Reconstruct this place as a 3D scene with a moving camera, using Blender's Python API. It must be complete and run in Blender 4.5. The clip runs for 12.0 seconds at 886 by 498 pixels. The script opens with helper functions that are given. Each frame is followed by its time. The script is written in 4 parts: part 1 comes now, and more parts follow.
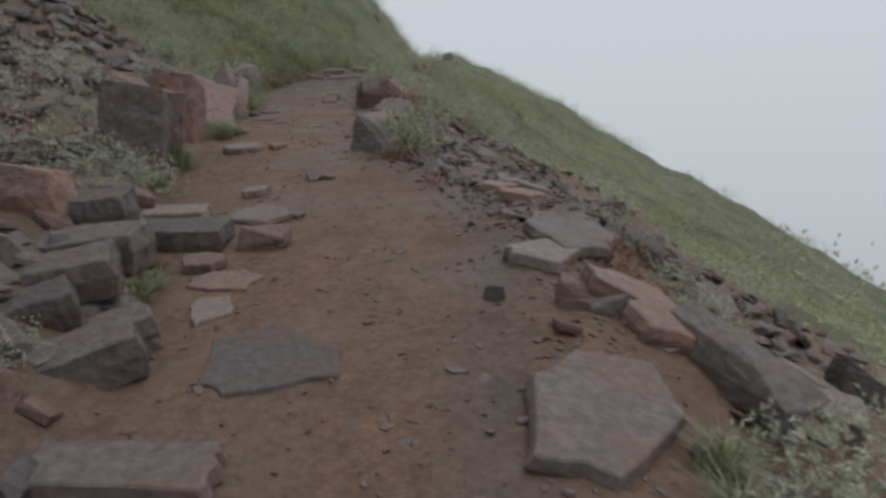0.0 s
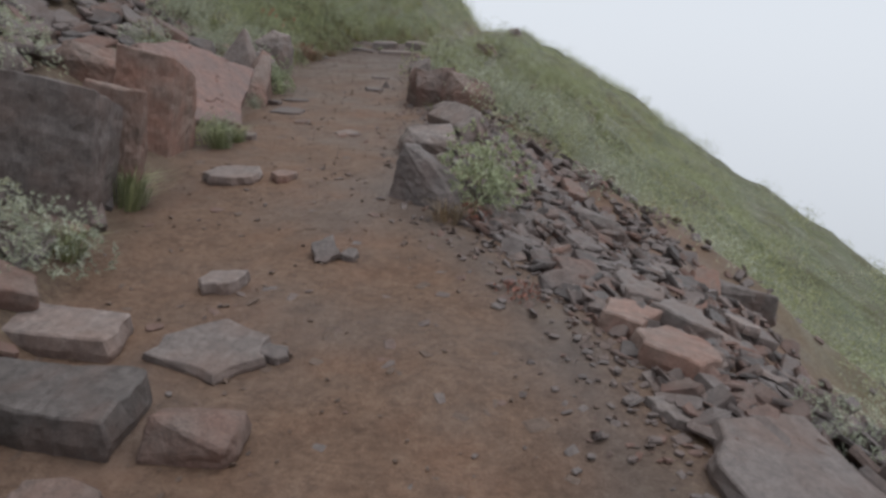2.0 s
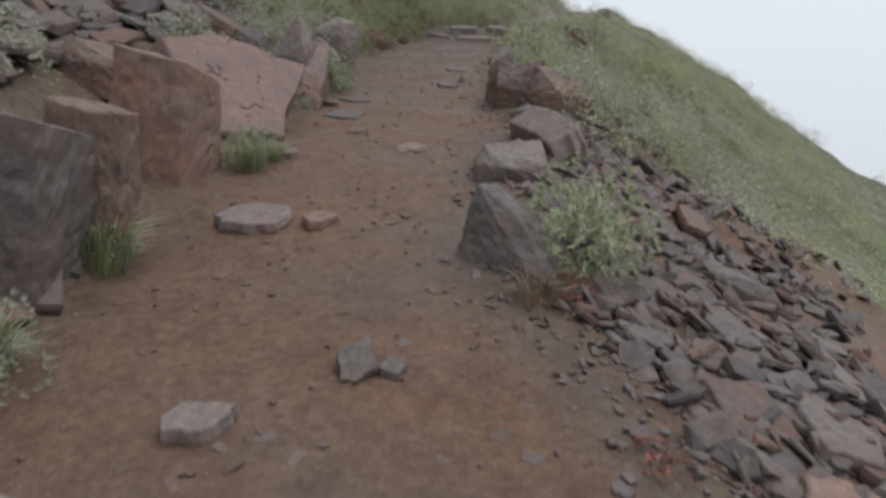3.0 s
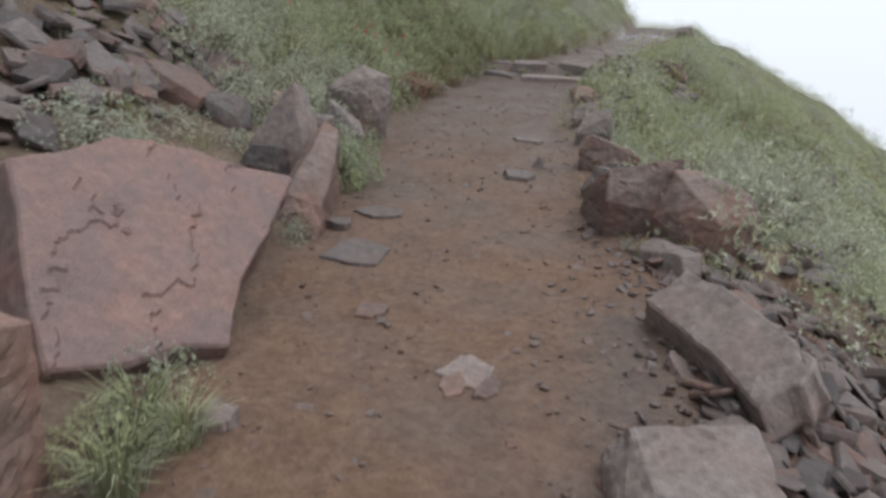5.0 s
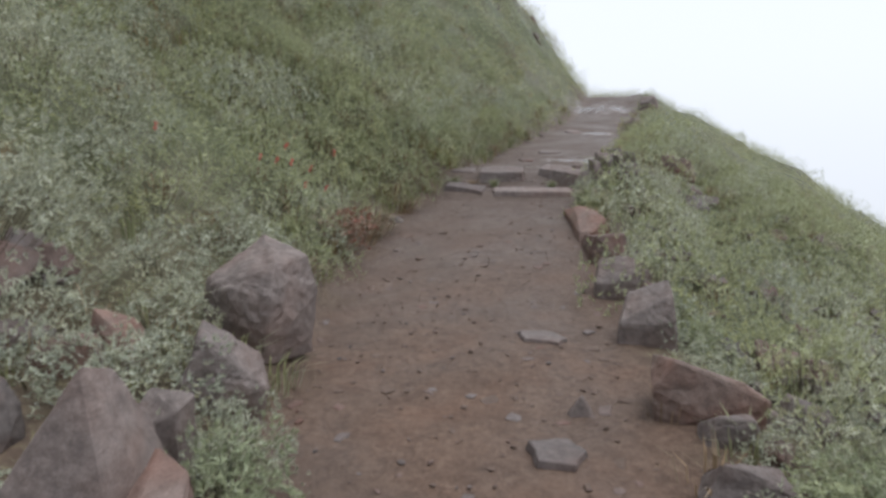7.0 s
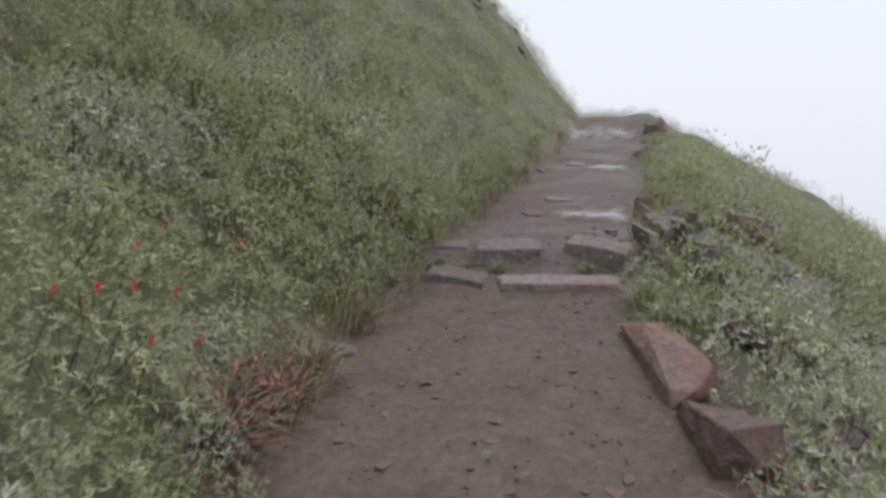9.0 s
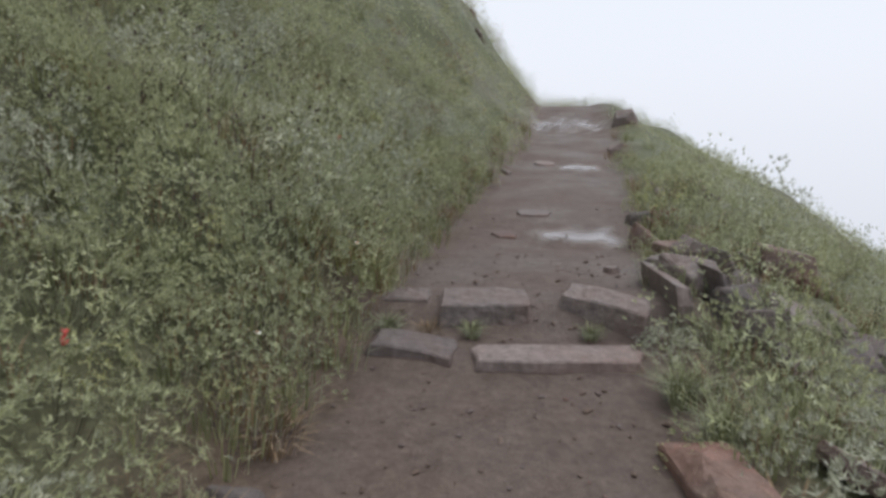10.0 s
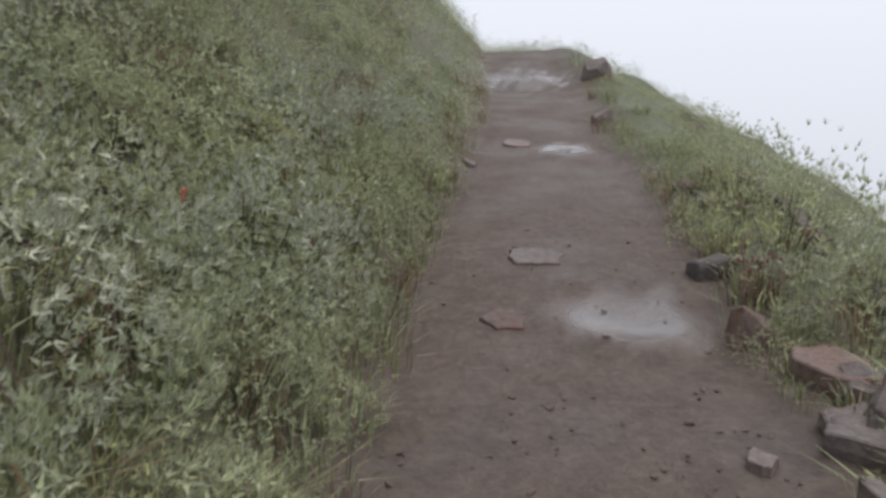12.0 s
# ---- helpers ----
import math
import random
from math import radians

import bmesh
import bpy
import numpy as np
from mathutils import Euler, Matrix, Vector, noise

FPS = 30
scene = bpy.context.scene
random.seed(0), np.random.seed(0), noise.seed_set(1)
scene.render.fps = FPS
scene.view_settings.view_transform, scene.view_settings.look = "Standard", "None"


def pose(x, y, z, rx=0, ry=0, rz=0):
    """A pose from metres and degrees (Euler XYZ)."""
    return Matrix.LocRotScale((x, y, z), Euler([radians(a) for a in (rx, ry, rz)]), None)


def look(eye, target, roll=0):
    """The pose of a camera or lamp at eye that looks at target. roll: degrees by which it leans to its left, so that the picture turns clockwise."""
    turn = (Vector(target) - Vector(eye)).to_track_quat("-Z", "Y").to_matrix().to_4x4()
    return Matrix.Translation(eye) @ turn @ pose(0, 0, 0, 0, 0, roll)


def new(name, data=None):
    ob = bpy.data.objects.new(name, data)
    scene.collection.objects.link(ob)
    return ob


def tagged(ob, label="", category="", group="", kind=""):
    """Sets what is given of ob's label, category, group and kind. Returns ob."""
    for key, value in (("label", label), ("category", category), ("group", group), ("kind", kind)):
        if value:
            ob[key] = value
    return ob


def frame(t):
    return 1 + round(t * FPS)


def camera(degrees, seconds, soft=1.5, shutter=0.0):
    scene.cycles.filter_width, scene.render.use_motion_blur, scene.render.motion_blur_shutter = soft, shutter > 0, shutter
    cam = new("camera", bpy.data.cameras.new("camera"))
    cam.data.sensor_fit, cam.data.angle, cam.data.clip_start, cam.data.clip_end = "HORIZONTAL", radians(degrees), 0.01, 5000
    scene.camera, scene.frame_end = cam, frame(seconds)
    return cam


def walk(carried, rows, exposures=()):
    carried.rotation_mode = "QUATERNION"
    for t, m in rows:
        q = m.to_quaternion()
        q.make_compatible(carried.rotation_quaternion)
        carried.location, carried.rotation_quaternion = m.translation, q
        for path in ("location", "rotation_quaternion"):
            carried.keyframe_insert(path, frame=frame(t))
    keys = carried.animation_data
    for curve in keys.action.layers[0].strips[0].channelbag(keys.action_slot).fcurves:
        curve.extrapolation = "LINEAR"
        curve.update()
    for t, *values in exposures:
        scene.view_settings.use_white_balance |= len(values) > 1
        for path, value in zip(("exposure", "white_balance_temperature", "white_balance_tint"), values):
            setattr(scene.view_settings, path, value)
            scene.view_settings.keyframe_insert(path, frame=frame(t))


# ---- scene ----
# ---- camera and walk ----
cam = camera(62.0, 12.0, soft=3.0, shutter=0.2)
PATH = [
    (0, (0.11, -0.074, 1.309), (0.05, 1.899, 0.988), -2.3),
    (0.5, (-0.095, 0.492, 1.413), (-0.36, 2.445, 1.073), -1.3),
    (1, (-0.147, 0.989, 1.555), (-0.342, 2.95, 1.214), -2.1),
    (1.5, (-0.145, 1.607, 1.662), (-0.277, 3.574, 1.33), -0.3),
    (2, (-0.194, 2.207, 1.755), (-0.351, 4.159, 1.347), 3.0),
    (2.5, (-0.227, 2.799, 1.819), (-0.493, 4.708, 1.286), 1.8),
    (3, (-0.369, 3.448, 1.925), (-0.724, 5.359, 1.455), 3.1),
    (3.2, (-0.436, 3.688, 2.015), (-0.81, 5.608, 1.595), 4.0),
    (4.8, (-0.967, 5.739, 2.395), (-1.439, 7.619, 1.901), 4.1),
    (5, (-1.048, 5.981, 2.438), (-1.527, 7.866, 1.972), 3.3),
    (5.5, (-1.256, 6.586, 2.583), (-1.765, 8.482, 2.198), 1.6),
    (6, (-1.458, 7.126, 2.719), (-1.923, 9.033, 2.336), 1.0),
    (6.5, (-1.599, 7.773, 2.835), (-2.02, 9.703, 2.521), -0.1),
    (7, (-1.774, 8.354, 2.94), (-2.123, 10.3, 2.639), 0.2),
    (7.2, (-1.849, 8.572, 2.965), (-2.168, 10.525, 2.679), -0.3),
    (8.8, (-2.253, 10.505, 3.206), (-2.535, 12.466, 2.931), -0.6),
    (9, (-2.236, 10.796, 3.234), (-2.52, 12.758, 2.972), -0.5),
    (9.5, (-2.361, 11.5, 3.308), (-2.559, 13.475, 3.064), -0.2),
    (10, (-2.438, 12.125, 3.406), (-2.586, 14.095, 3.098), 0.2),
    (10.5, (-2.531, 12.825, 3.489), (-2.648, 14.797, 3.181), 0.9),
    (11, (-2.595, 13.456, 3.554), (-2.69, 15.423, 3.203), 0.5),
    (11.5, (-2.666, 14.005, 3.641), (-2.716, 15.966, 3.249), -0.6),
    (12, (-2.679, 14.572, 3.736), (-2.657, 16.516, 3.269), -2.1),
]
EXPOSURES = [(0.0, -0.45, 6200, 10), (0.5, -0.28, 6200, 10), (1.5, -0.1, 6200, 10), (2.5, -0.08, 6200, 10), (5.0, 0.25, 6150, 10), (7.0, 0.25, 6150, 11), (9.0, 0.12, 6200, 12), (12.0, 0.1, 6200, 12)]
walk(cam, [(t, look(eye, target, roll)) for t, eye, target, roll in PATH], EXPOSURES)

# ---- daylight: the inside of a cloud, bright and even ----
world = bpy.data.worlds.new("overcast")
scene.world = world
world.use_nodes = True
wt = world.node_tree
sky = wt.nodes.new("ShaderNodeTexSky")
sky.sky_type = "NISHITA"
sky.sun_disc = False
sky.sun_elevation, sky.sun_rotation = radians(70), radians(82)
sky.air_density, sky.dust_density = 1.0, 6.0
dim = wt.nodes.new("ShaderNodeMix")
dim.data_type = "RGBA"
dim.blend_type = "MULTIPLY"
dim.inputs[0].default_value = 1.0
dim.inputs[7].default_value = (0.1, 0.1, 0.1, 1)
wt.links.new(sky.outputs[0], dim.inputs[6])
cloud = wt.nodes.new("ShaderNodeMix")
cloud.data_type = "RGBA"
cloud.inputs[0].default_value = 0.92
cloud.inputs[7].default_value = (0.86, 0.885, 0.915, 1)
wt.links.new(dim.outputs[2], cloud.inputs[6])
# the cloud is dimmer where one looks down into it
way = wt.nodes.new("ShaderNodeTexCoord")
split = wt.nodes.new("ShaderNodeSeparateXYZ")
wt.links.new(way.outputs["Generated"], split.inputs[0])
depth = wt.nodes.new("ShaderNodeMapRange")
depth.interpolation_type = "SMOOTHSTEP"
depth.inputs["From Min"].default_value, depth.inputs["From Max"].default_value = -0.75, 0.12
depth.inputs["To Min"].default_value, depth.inputs["To Max"].default_value = 0.4, 1.0
wt.links.new(split.outputs["Z"], depth.inputs["Value"])
wt.links.new(depth.outputs[0], wt.nodes["Background"].inputs[1])
wt.links.new(cloud.outputs[2], wt.nodes["Background"].inputs[0])
sun = new("sun", bpy.data.lights.new("sun", "SUN"))
sun.data.energy, sun.data.angle, sun.data.color = 1.5, radians(40), (1.0, 0.97, 0.93)
sun.matrix_world = look((7, 9, 20), (0, 8, 0))


# ---- materials ----
def nodes_of(name, rough=0.8, spec=0.3):
    mat = bpy.data.materials.new(name)
    mat.use_nodes = True
    nt = mat.node_tree
    bsdf = nt.nodes["Principled BSDF"]
    bsdf.inputs["Roughness"].default_value = rough
    bsdf.inputs["Specular IOR Level"].default_value = spec
    return mat, nt, bsdf


def noise_tex(nt, scale, detail=4.0, rough=0.55, coords="Object"):
    co = nt.nodes.new("ShaderNodeTexCoord")
    tex = nt.nodes.new("ShaderNodeTexNoise")
    tex.inputs["Scale"].default_value, tex.inputs["Detail"].default_value, tex.inputs["Roughness"].default_value = scale, detail, rough
    nt.links.new(co.outputs[coords], tex.inputs["Vector"])
    return tex.outputs["Fac"]


def ramp(nt, fac, *stops):
    r = nt.nodes.new("ShaderNodeValToRGB")
    while len(r.color_ramp.elements) < len(stops):
        r.color_ramp.elements.new(0.5)
    for el, (at, col) in zip(r.color_ramp.elements, stops):
        el.position, el.color = at, (*col, 1)
    nt.links.new(fac, r.inputs[0])
    return r.outputs[0]


def mixed(nt, fac, a, b, blend="MIX"):
    mx = nt.nodes.new("ShaderNodeMix")
    mx.data_type, mx.blend_type = "RGBA", blend
    for socket, value in ((mx.inputs[0], fac), (mx.inputs[6], a), (mx.inputs[7], b)):
        if isinstance(value, bpy.types.NodeSocket):
            nt.links.new(value, socket)
        elif isinstance(value, tuple):
            socket.default_value = (*value, 1)
        else:
            socket.default_value = value
    return mx.outputs[2]


def bumped(nt, bsdf, *layers):
    """layers: (height socket, strength, distance)."""
    last = None
    for height, strength, distance in layers:
        b = nt.nodes.new("ShaderNodeBump")
        b.inputs["Strength"].default_value, b.inputs["Distance"].default_value = strength, distance
        nt.links.new(height, b.inputs["Height"])
        if last:
            nt.links.new(last, b.inputs["Normal"])
        last = b.outputs[0]
    nt.links.new(last, bsdf.inputs["Normal"])


def attribute(nt, name):
    a = nt.nodes.new("ShaderNodeAttribute")
    a.attribute_name = name
    return a.outputs["Fac"]


def make_soil():
    mat, nt, bsdf = nodes_of("soil", 0.75, 0.35)
    big, mid, fine = noise_tex(nt, 1.3, 5), noise_tex(nt, 24, 7, 0.7), noise_tex(nt, 95, 4, 0.75)
    brown = ramp(nt, mid, (0.28, (0.085, 0.05, 0.033)), (0.5, (0.146, 0.089, 0.059)), (0.72, (0.2, 0.132, 0.092)))
    grey = ramp(nt, mid, (0.28, (0.075, 0.057, 0.049)), (0.55, (0.112, 0.088, 0.076)), (0.75, (0.15, 0.124, 0.107)))
    rusty = ramp(nt, noise_tex(nt, 2.7, 4), (0.5, (0, 0, 0)), (0.72, (0.7, 0.7, 0.7)))
    brown = mixed(nt, rusty, brown, mixed(nt, 0.5, brown, (0.21, 0.105, 0.06)))
    trail = mixed(nt, ramp(nt, big, (0.45, (0, 0, 0)), (0.75, (0.55, 0.55, 0.55))), brown, grey)
    trail = mixed(nt, attribute(nt, "mud"), trail, grey)
    litter = ramp(nt, mid, (0.3, (0.055, 0.038, 0.027)), (0.5, (0.115, 0.08, 0.056)), (0.7, (0.15, 0.125, 0.08)))
    moss = ramp(nt, mid, (0.3, (0.04, 0.046, 0.02)), (0.5, (0.088, 0.1, 0.045)), (0.7, (0.15, 0.16, 0.08)))
    litter = mixed(nt, attribute(nt, "moss"), litter, moss)
    col = mixed(nt, attribute(nt, "trail"), litter, trail)
    blotch = ramp(nt, noise_tex(nt, 7, 5, 0.6), (0.3, (0.8, 0.78, 0.77)), (0.5, (1.0, 1.0, 1.0)), (0.7, (1.14, 1.14, 1.13)))
    col = mixed(nt, 1.0, col, blotch, "MULTIPLY")
    grit = ramp(nt, fine, (0.3, (0.72, 0.7, 0.68)), (0.6, (1.0, 1.0, 1.0)), (0.8, (1.22, 1.2, 1.17)))
    col = mixed(nt, 1.0, col, grit, "MULTIPLY")
    nt.links.new(col, bsdf.inputs["Base Color"])
    gloss = ramp(nt, big, (0.35, (0.8, 0.8, 0.8)), (0.65, (0.48, 0.48, 0.48)))
    nt.links.new(mixed(nt, attribute(nt, "wet"), gloss, (0.1, 0.1, 0.1)), bsdf.inputs["Roughness"])
    nt.links.new(ramp(nt, attribute(nt, "wet"), (0.0, (0.35, 0.35, 0.35)), (1.0, (1.0, 1.0, 1.0))), bsdf.inputs["Specular IOR Level"])
    bumped(nt, bsdf, (mid, 0.4, 0.016), (fine, 0.7, 0.006))
    smooth = ramp(nt, attribute(nt, "wet"), (0.2, (0.7, 0.7, 0.7)), (0.9, (0.06, 0.06, 0.06)))
    for bump in [n for n in nt.nodes if n.type == "BUMP"]:
        nt.links.new(smooth, bump.inputs["Strength"])
    return mat


def make_rock(name, dark, mid_col, light, rust, rust_amount):
    mat, nt, bsdf = nodes_of(name, 0.7, 0.35)
    info = nt.nodes.new("ShaderNodeObjectInfo")
    big, mid, fine = noise_tex(nt, 4, 5), noise_tex(nt, 22, 6, 0.65), noise_tex(nt, 120, 3, 0.7)
    base = ramp(nt, mid, (0.22, dark), (0.52, mid_col), (0.82, light))
    stain = ramp(nt, big, (0.5 - rust_amount * 0.3, (0, 0, 0)), (0.78 - rust_amount * 0.3, (1, 1, 1)))
    col = mixed(nt, stain, base, mixed(nt, 0.6, base, rust))
    tone = ramp(nt, info.outputs["Random"], (0.0, (0.68, 0.67, 0.68)), (0.5, (0.95, 0.94, 0.93)), (1.0, (1.22, 1.16, 1.13)))
    col = mixed(nt, 1.0, col, tone, "MULTIPLY")
    grit = ramp(nt, fine, (0.3, (0.75, 0.75, 0.75)), (0.7, (1.2, 1.2, 1.2)))
    nt.links.new(mixed(nt, 1.0, col, grit, "MULTIPLY"), bsdf.inputs["Base Color"])
    nt.links.new(ramp(nt, big, (0.3, (0.5, 0.5, 0.5)), (0.7, (0.8, 0.8, 0.8))), bsdf.inputs["Roughness"])
    bumped(nt, bsdf, (mid, 0.6, 0.012), (fine, 0.5, 0.003))
    return mat


def make_leaf(name, dark, light, sheen=0.25, rough=0.6):
    mat, nt, bsdf = nodes_of(name, rough, 0.35)
    geo, info = nt.nodes.new("ShaderNodeNewGeometry"), nt.nodes.new("ShaderNodeObjectInfo")
    col = ramp(nt, geo.outputs["Random Per Island"], (0.0, dark), (0.65, tuple((a + b) / 2 for a, b in zip(dark, light))), (1.0, light))
    patch = noise_tex(nt, 1.1, 3, 0.5)
    warm = ramp(nt, patch, (0.35, (0.9, 0.93, 0.94)), (0.5, (1, 1, 1)), (0.68, (1.08, 1.03, 0.86)))
    col = mixed(nt, 1.0, col, warm, "MULTIPLY")
    tone = ramp(nt, info.outputs["Random"], (0.0, (0.84, 0.86, 0.84)), (1.0, (1.12, 1.1, 1.02)))
    nt.links.new(mixed(nt, 1.0, col, tone, "MULTIPLY"), bsdf.inputs["Base Color"])
    bsdf.inputs["Sheen Weight"].default_value = sheen
    bsdf.inputs["Sheen Roughness"].default_value = 0.5
    bsdf.inputs["Subsurface Weight"].default_value = 0.0
    thin = nt.nodes.new("ShaderNodeBsdfTranslucent")
    nt.links.new(col, thin.inputs[0])
    both = nt.nodes.new("ShaderNodeMixShader")
    both.inputs[0].default_value = 0.25
    nt.links.new(bsdf.outputs[0], both.inputs[1])
    nt.links.new(thin.outputs[0], both.inputs[2])
    nt.links.new(both.outputs[0], nt.nodes["Material Output"].inputs[0])
    return mat


def make_water():
    mat, nt, bsdf = nodes_of("puddle_water", 0.12, 0.8)
    col = ramp(nt, noise_tex(nt, 6, 4), (0.3, (0.1, 0.083, 0.073)), (0.7, (0.15, 0.13, 0.117)))
    nt.links.new(col, bsdf.inputs["Base Color"])
    bsdf.inputs["IOR"].default_value = 1.33
    bumped(nt, bsdf, (noise_tex(nt, 25, 2), 0.05, 0.003))
    return mat


SOIL = make_soil()
ROCK_GREY = make_rock("grey_basalt", (0.085, 0.071, 0.066), (0.17, 0.142, 0.131), (0.26, 0.222, 0.207), (0.2, 0.135, 0.11), 0.25)
ROCK_DARK = make_rock("dark_basalt", (0.056, 0.048, 0.045), (0.108, 0.092, 0.086), (0.175, 0.152, 0.143), (0.16, 0.1, 0.08), 0.1)
ROCK_RED = make_rock("rusty_basalt", (0.085, 0.062, 0.052), (0.168, 0.121, 0.102), (0.25, 0.186, 0.16), (0.235, 0.118, 0.086), 0.32)
ROCK_PINK = make_rock("pink_lava", (0.12, 0.074, 0.062), (0.215, 0.12, 0.096), (0.3, 0.18, 0.148), (0.14, 0.12, 0.118), 0.6)
LEAF_SILVER = make_leaf("silvery_leaf", (0.26, 0.273, 0.185), (0.54, 0.555, 0.425), 0.8)
LEAF_GREEN = make_leaf("green_leaf", (0.235, 0.252, 0.125), (0.5, 0.525, 0.3), 0.6)
LEAF_BRIGHT = make_leaf("bright_green_leaf", (0.2, 0.225, 0.115), (0.53, 0.57, 0.36), 0.5)
LEAF_GRASS = make_leaf("grass_blade", (0.14, 0.155, 0.07), (0.34, 0.35, 0.19), 0.4)
LEAF_RED = make_leaf("red_leaf", (0.16, 0.06, 0.045), (0.38, 0.17, 0.13), 0.2)
LEAF_RUST = make_leaf("withered_leaf", (0.13, 0.09, 0.05), (0.33, 0.23, 0.14), 0.3)
PETAL_RED = make_leaf("red_petal", (0.5, 0.07, 0.07), (0.65, 0.15, 0.13), 0.2)
PETAL_WHITE = make_leaf("white_petal", (0.7, 0.7, 0.68), (0.85, 0.85, 0.82), 0.1)
PETAL_ORANGE = make_leaf("orange_petal", (0.5, 0.2, 0.03), (0.65, 0.3, 0.05), 0.1)
SEED_DARK = make_leaf("dry_seed_head", (0.05, 0.035, 0.035), (0.12, 0.08, 0.08), 0.1)
STEM = make_leaf("stem", (0.05, 0.045, 0.025), (0.11, 0.09, 0.05), 0.1)
CLOD = make_rock("soil_clod", (0.1, 0.067, 0.05), (0.155, 0.108, 0.082), (0.2, 0.145, 0.115), (0.14, 0.1, 0.078), 0.2)
WATER = make_water()

# ---- terrain ----
TRAIL_Y = [-8, 0, 4.5, 6.7, 9.2, 12.0, 15.12, 15.3, 15.5, 15.68, 17.4, 18.5, 21.5, 25.0, 26.3, 27.0, 28.5, 29.5, 60.0]
TRAIL_Z = [-1.8, -0.2, 0.74, 1.2, 1.5, 1.92, 2.36, 2.44, 2.46, 2.60, 2.62, 2.74, 3.0, 3.42, 3.58, 3.62, 3.95, 4.05, 5.0]
LEFT_Y = [-8, 0, 2.6, 4.2, 5.5, 7.4, 9, 10.5, 12.5, 14.5, 15.2, 16, 18, 20, 22, 24, 27, 30, 34, 37, 44, 120]
LEFT_X = [-1.0, -1.1, -1.3, -1.75, -2.15, -2.45, -2.65, -2.88, -3.2, -3.28, -3.08, -2.95, -2.8, -2.5, -2.2, -1.9, -1.65, -1.5, -1.4, -3.5, -12, -80]
RIGHT_Y = [-8, 0, 2, 3, 4.2, 5, 5.7, 6.3, 7.9, 9, 10, 11.2, 12.6, 13.4, 15.3, 17, 18, 19.6, 22.4, 26.7, 30, 34, 37, 44, 120]
RIGHT_X = [0.3, 0.2, 0.18, 0.22, 0.25, 0.1, -0.3, -0.7, -0.95, -1.0, -1.25, -1.45, -1.62, -1.72, -1.78, -1.55, -1.35, -1.24, -1.0, -0.6, -0.4, -0.3, -2.0, -10.0, -78]
RISE_Y = [-8, 4, 9, 12, 15, 20, 24, 30, 40, 90]
RISE = [0.4, 0.42, 0.46, 0.52, 0.6, 0.75, 1.05, 1.35, 1.2, 0.9]
PUDDLES = [(-1.84, 17.64, 0.15, 0.2, 2.64), (-1.25, 26.3, 0.32, 0.6, 3.585), (-1.44, 21.4, 0.12, 0.18, 3.0)]


def ground(x, y, rough=True):
    """Height of the hillside; x and y are numbers or arrays."""
    x, y = np.asarray(x, float), np.asarray(y, float)
    z = np.interp(y, TRAIL_Y, TRAIL_Z)
    left, right = np.interp(y, LEFT_Y, LEFT_X), np.interp(y, RIGHT_Y, RIGHT_X)
    el, er = np.maximum(left - x, 0), np.maximum(x - right, 0)
    rise = np.interp(y, RISE_Y, RISE)
    up = rise * (np.sqrt(el**2 + 0.04) - 0.2) + 0.12 * (1 - np.exp(-el / 0.12))
    up = up - 0.28 * rise * np.maximum(el - 6, 0)
    berm = np.interp(y, [0, 10, 14, 19, 23, 26, 28, 31], [0.0, 0.02, 0.05, 0.06, 0.1, 0.26, 0.22, 0.0])
    down = 0.6 * (np.sqrt(er**2 + 1.0) - 1.0) - berm * np.exp(-(((er - 0.6) / 0.45) ** 2)) * (1 - np.exp(-er / 0.1))
    z = z + up - down - 0.22 * np.maximum(y - 34.5, 0)
    if rough:
        off = np.minimum(np.maximum(el, er) / 1.2, 1.0)
        wave = np.sin(1.9 * x + 0.7 * y + 1.3) * np.sin(1.3 * y - 0.6 * x + 0.4) + 0.6 * np.sin(3.7 * x - 1.1 * y) * np.sin(2.9 * y + 1.7 * x + 2.0)
        large = np.sin(0.55 * x + 0.31 * y + 2.0) * np.sin(0.47 * y - 0.23 * x)
        spur = np.sin(0.85 * y + 0.4 * x + 0.6) + 0.5 * np.sin(1.5 * y - 0.5 * x)
        z = z + off * (0.13 * wave + 0.22 * large * np.minimum(np.maximum(el, er) / 4, 1)) + 0.22 * spur * np.clip((el - 1.2) / 3, 0, 1) * np.clip((y - 11) / 4, 0, 1)
        inside = (el <= 0) & (er <= 0)
        z = z + inside * (y < 14) * 0.012 * np.sin(5.3 * x + 2.1 * y) * np.sin(4.1 * y - 1.7 * x)
    for px, py, rx, ry, level in PUDDLES:
        q = ((x - px) / rx) ** 2 + ((y - py) / ry) ** 2
        reach = 5.0 if py < 19 else 3.4
        k = np.clip((reach - q) / (0.5 * reach), 0, 1)
        k = k * k * (3 - 2 * k)
        z = z * (1 - k) + (level - 0.014 + 0.014 * np.minimum(q, 2.5)) * k
    return z
# ---- end of terrain ----


def grid_axis(*pieces):
    """Coordinates from pieces of (start, end, step)."""
    out = []
    for a, b, step in pieces:
        out += list(np.arange(a, b - step * 0.5, step))
    return np.array(out + [pieces[-1][1]])


def link_mesh(name, verts, faces, material, smooth=False):
    me = bpy.data.meshes.new(name)
    me.from_pydata([tuple(v) for v in verts], [], [tuple(f) for f in faces])
    me.materials.append(material)
    if smooth:
        me.polygons.foreach_set("use_smooth", [True] * len(me.polygons))
    me.update()
    return me


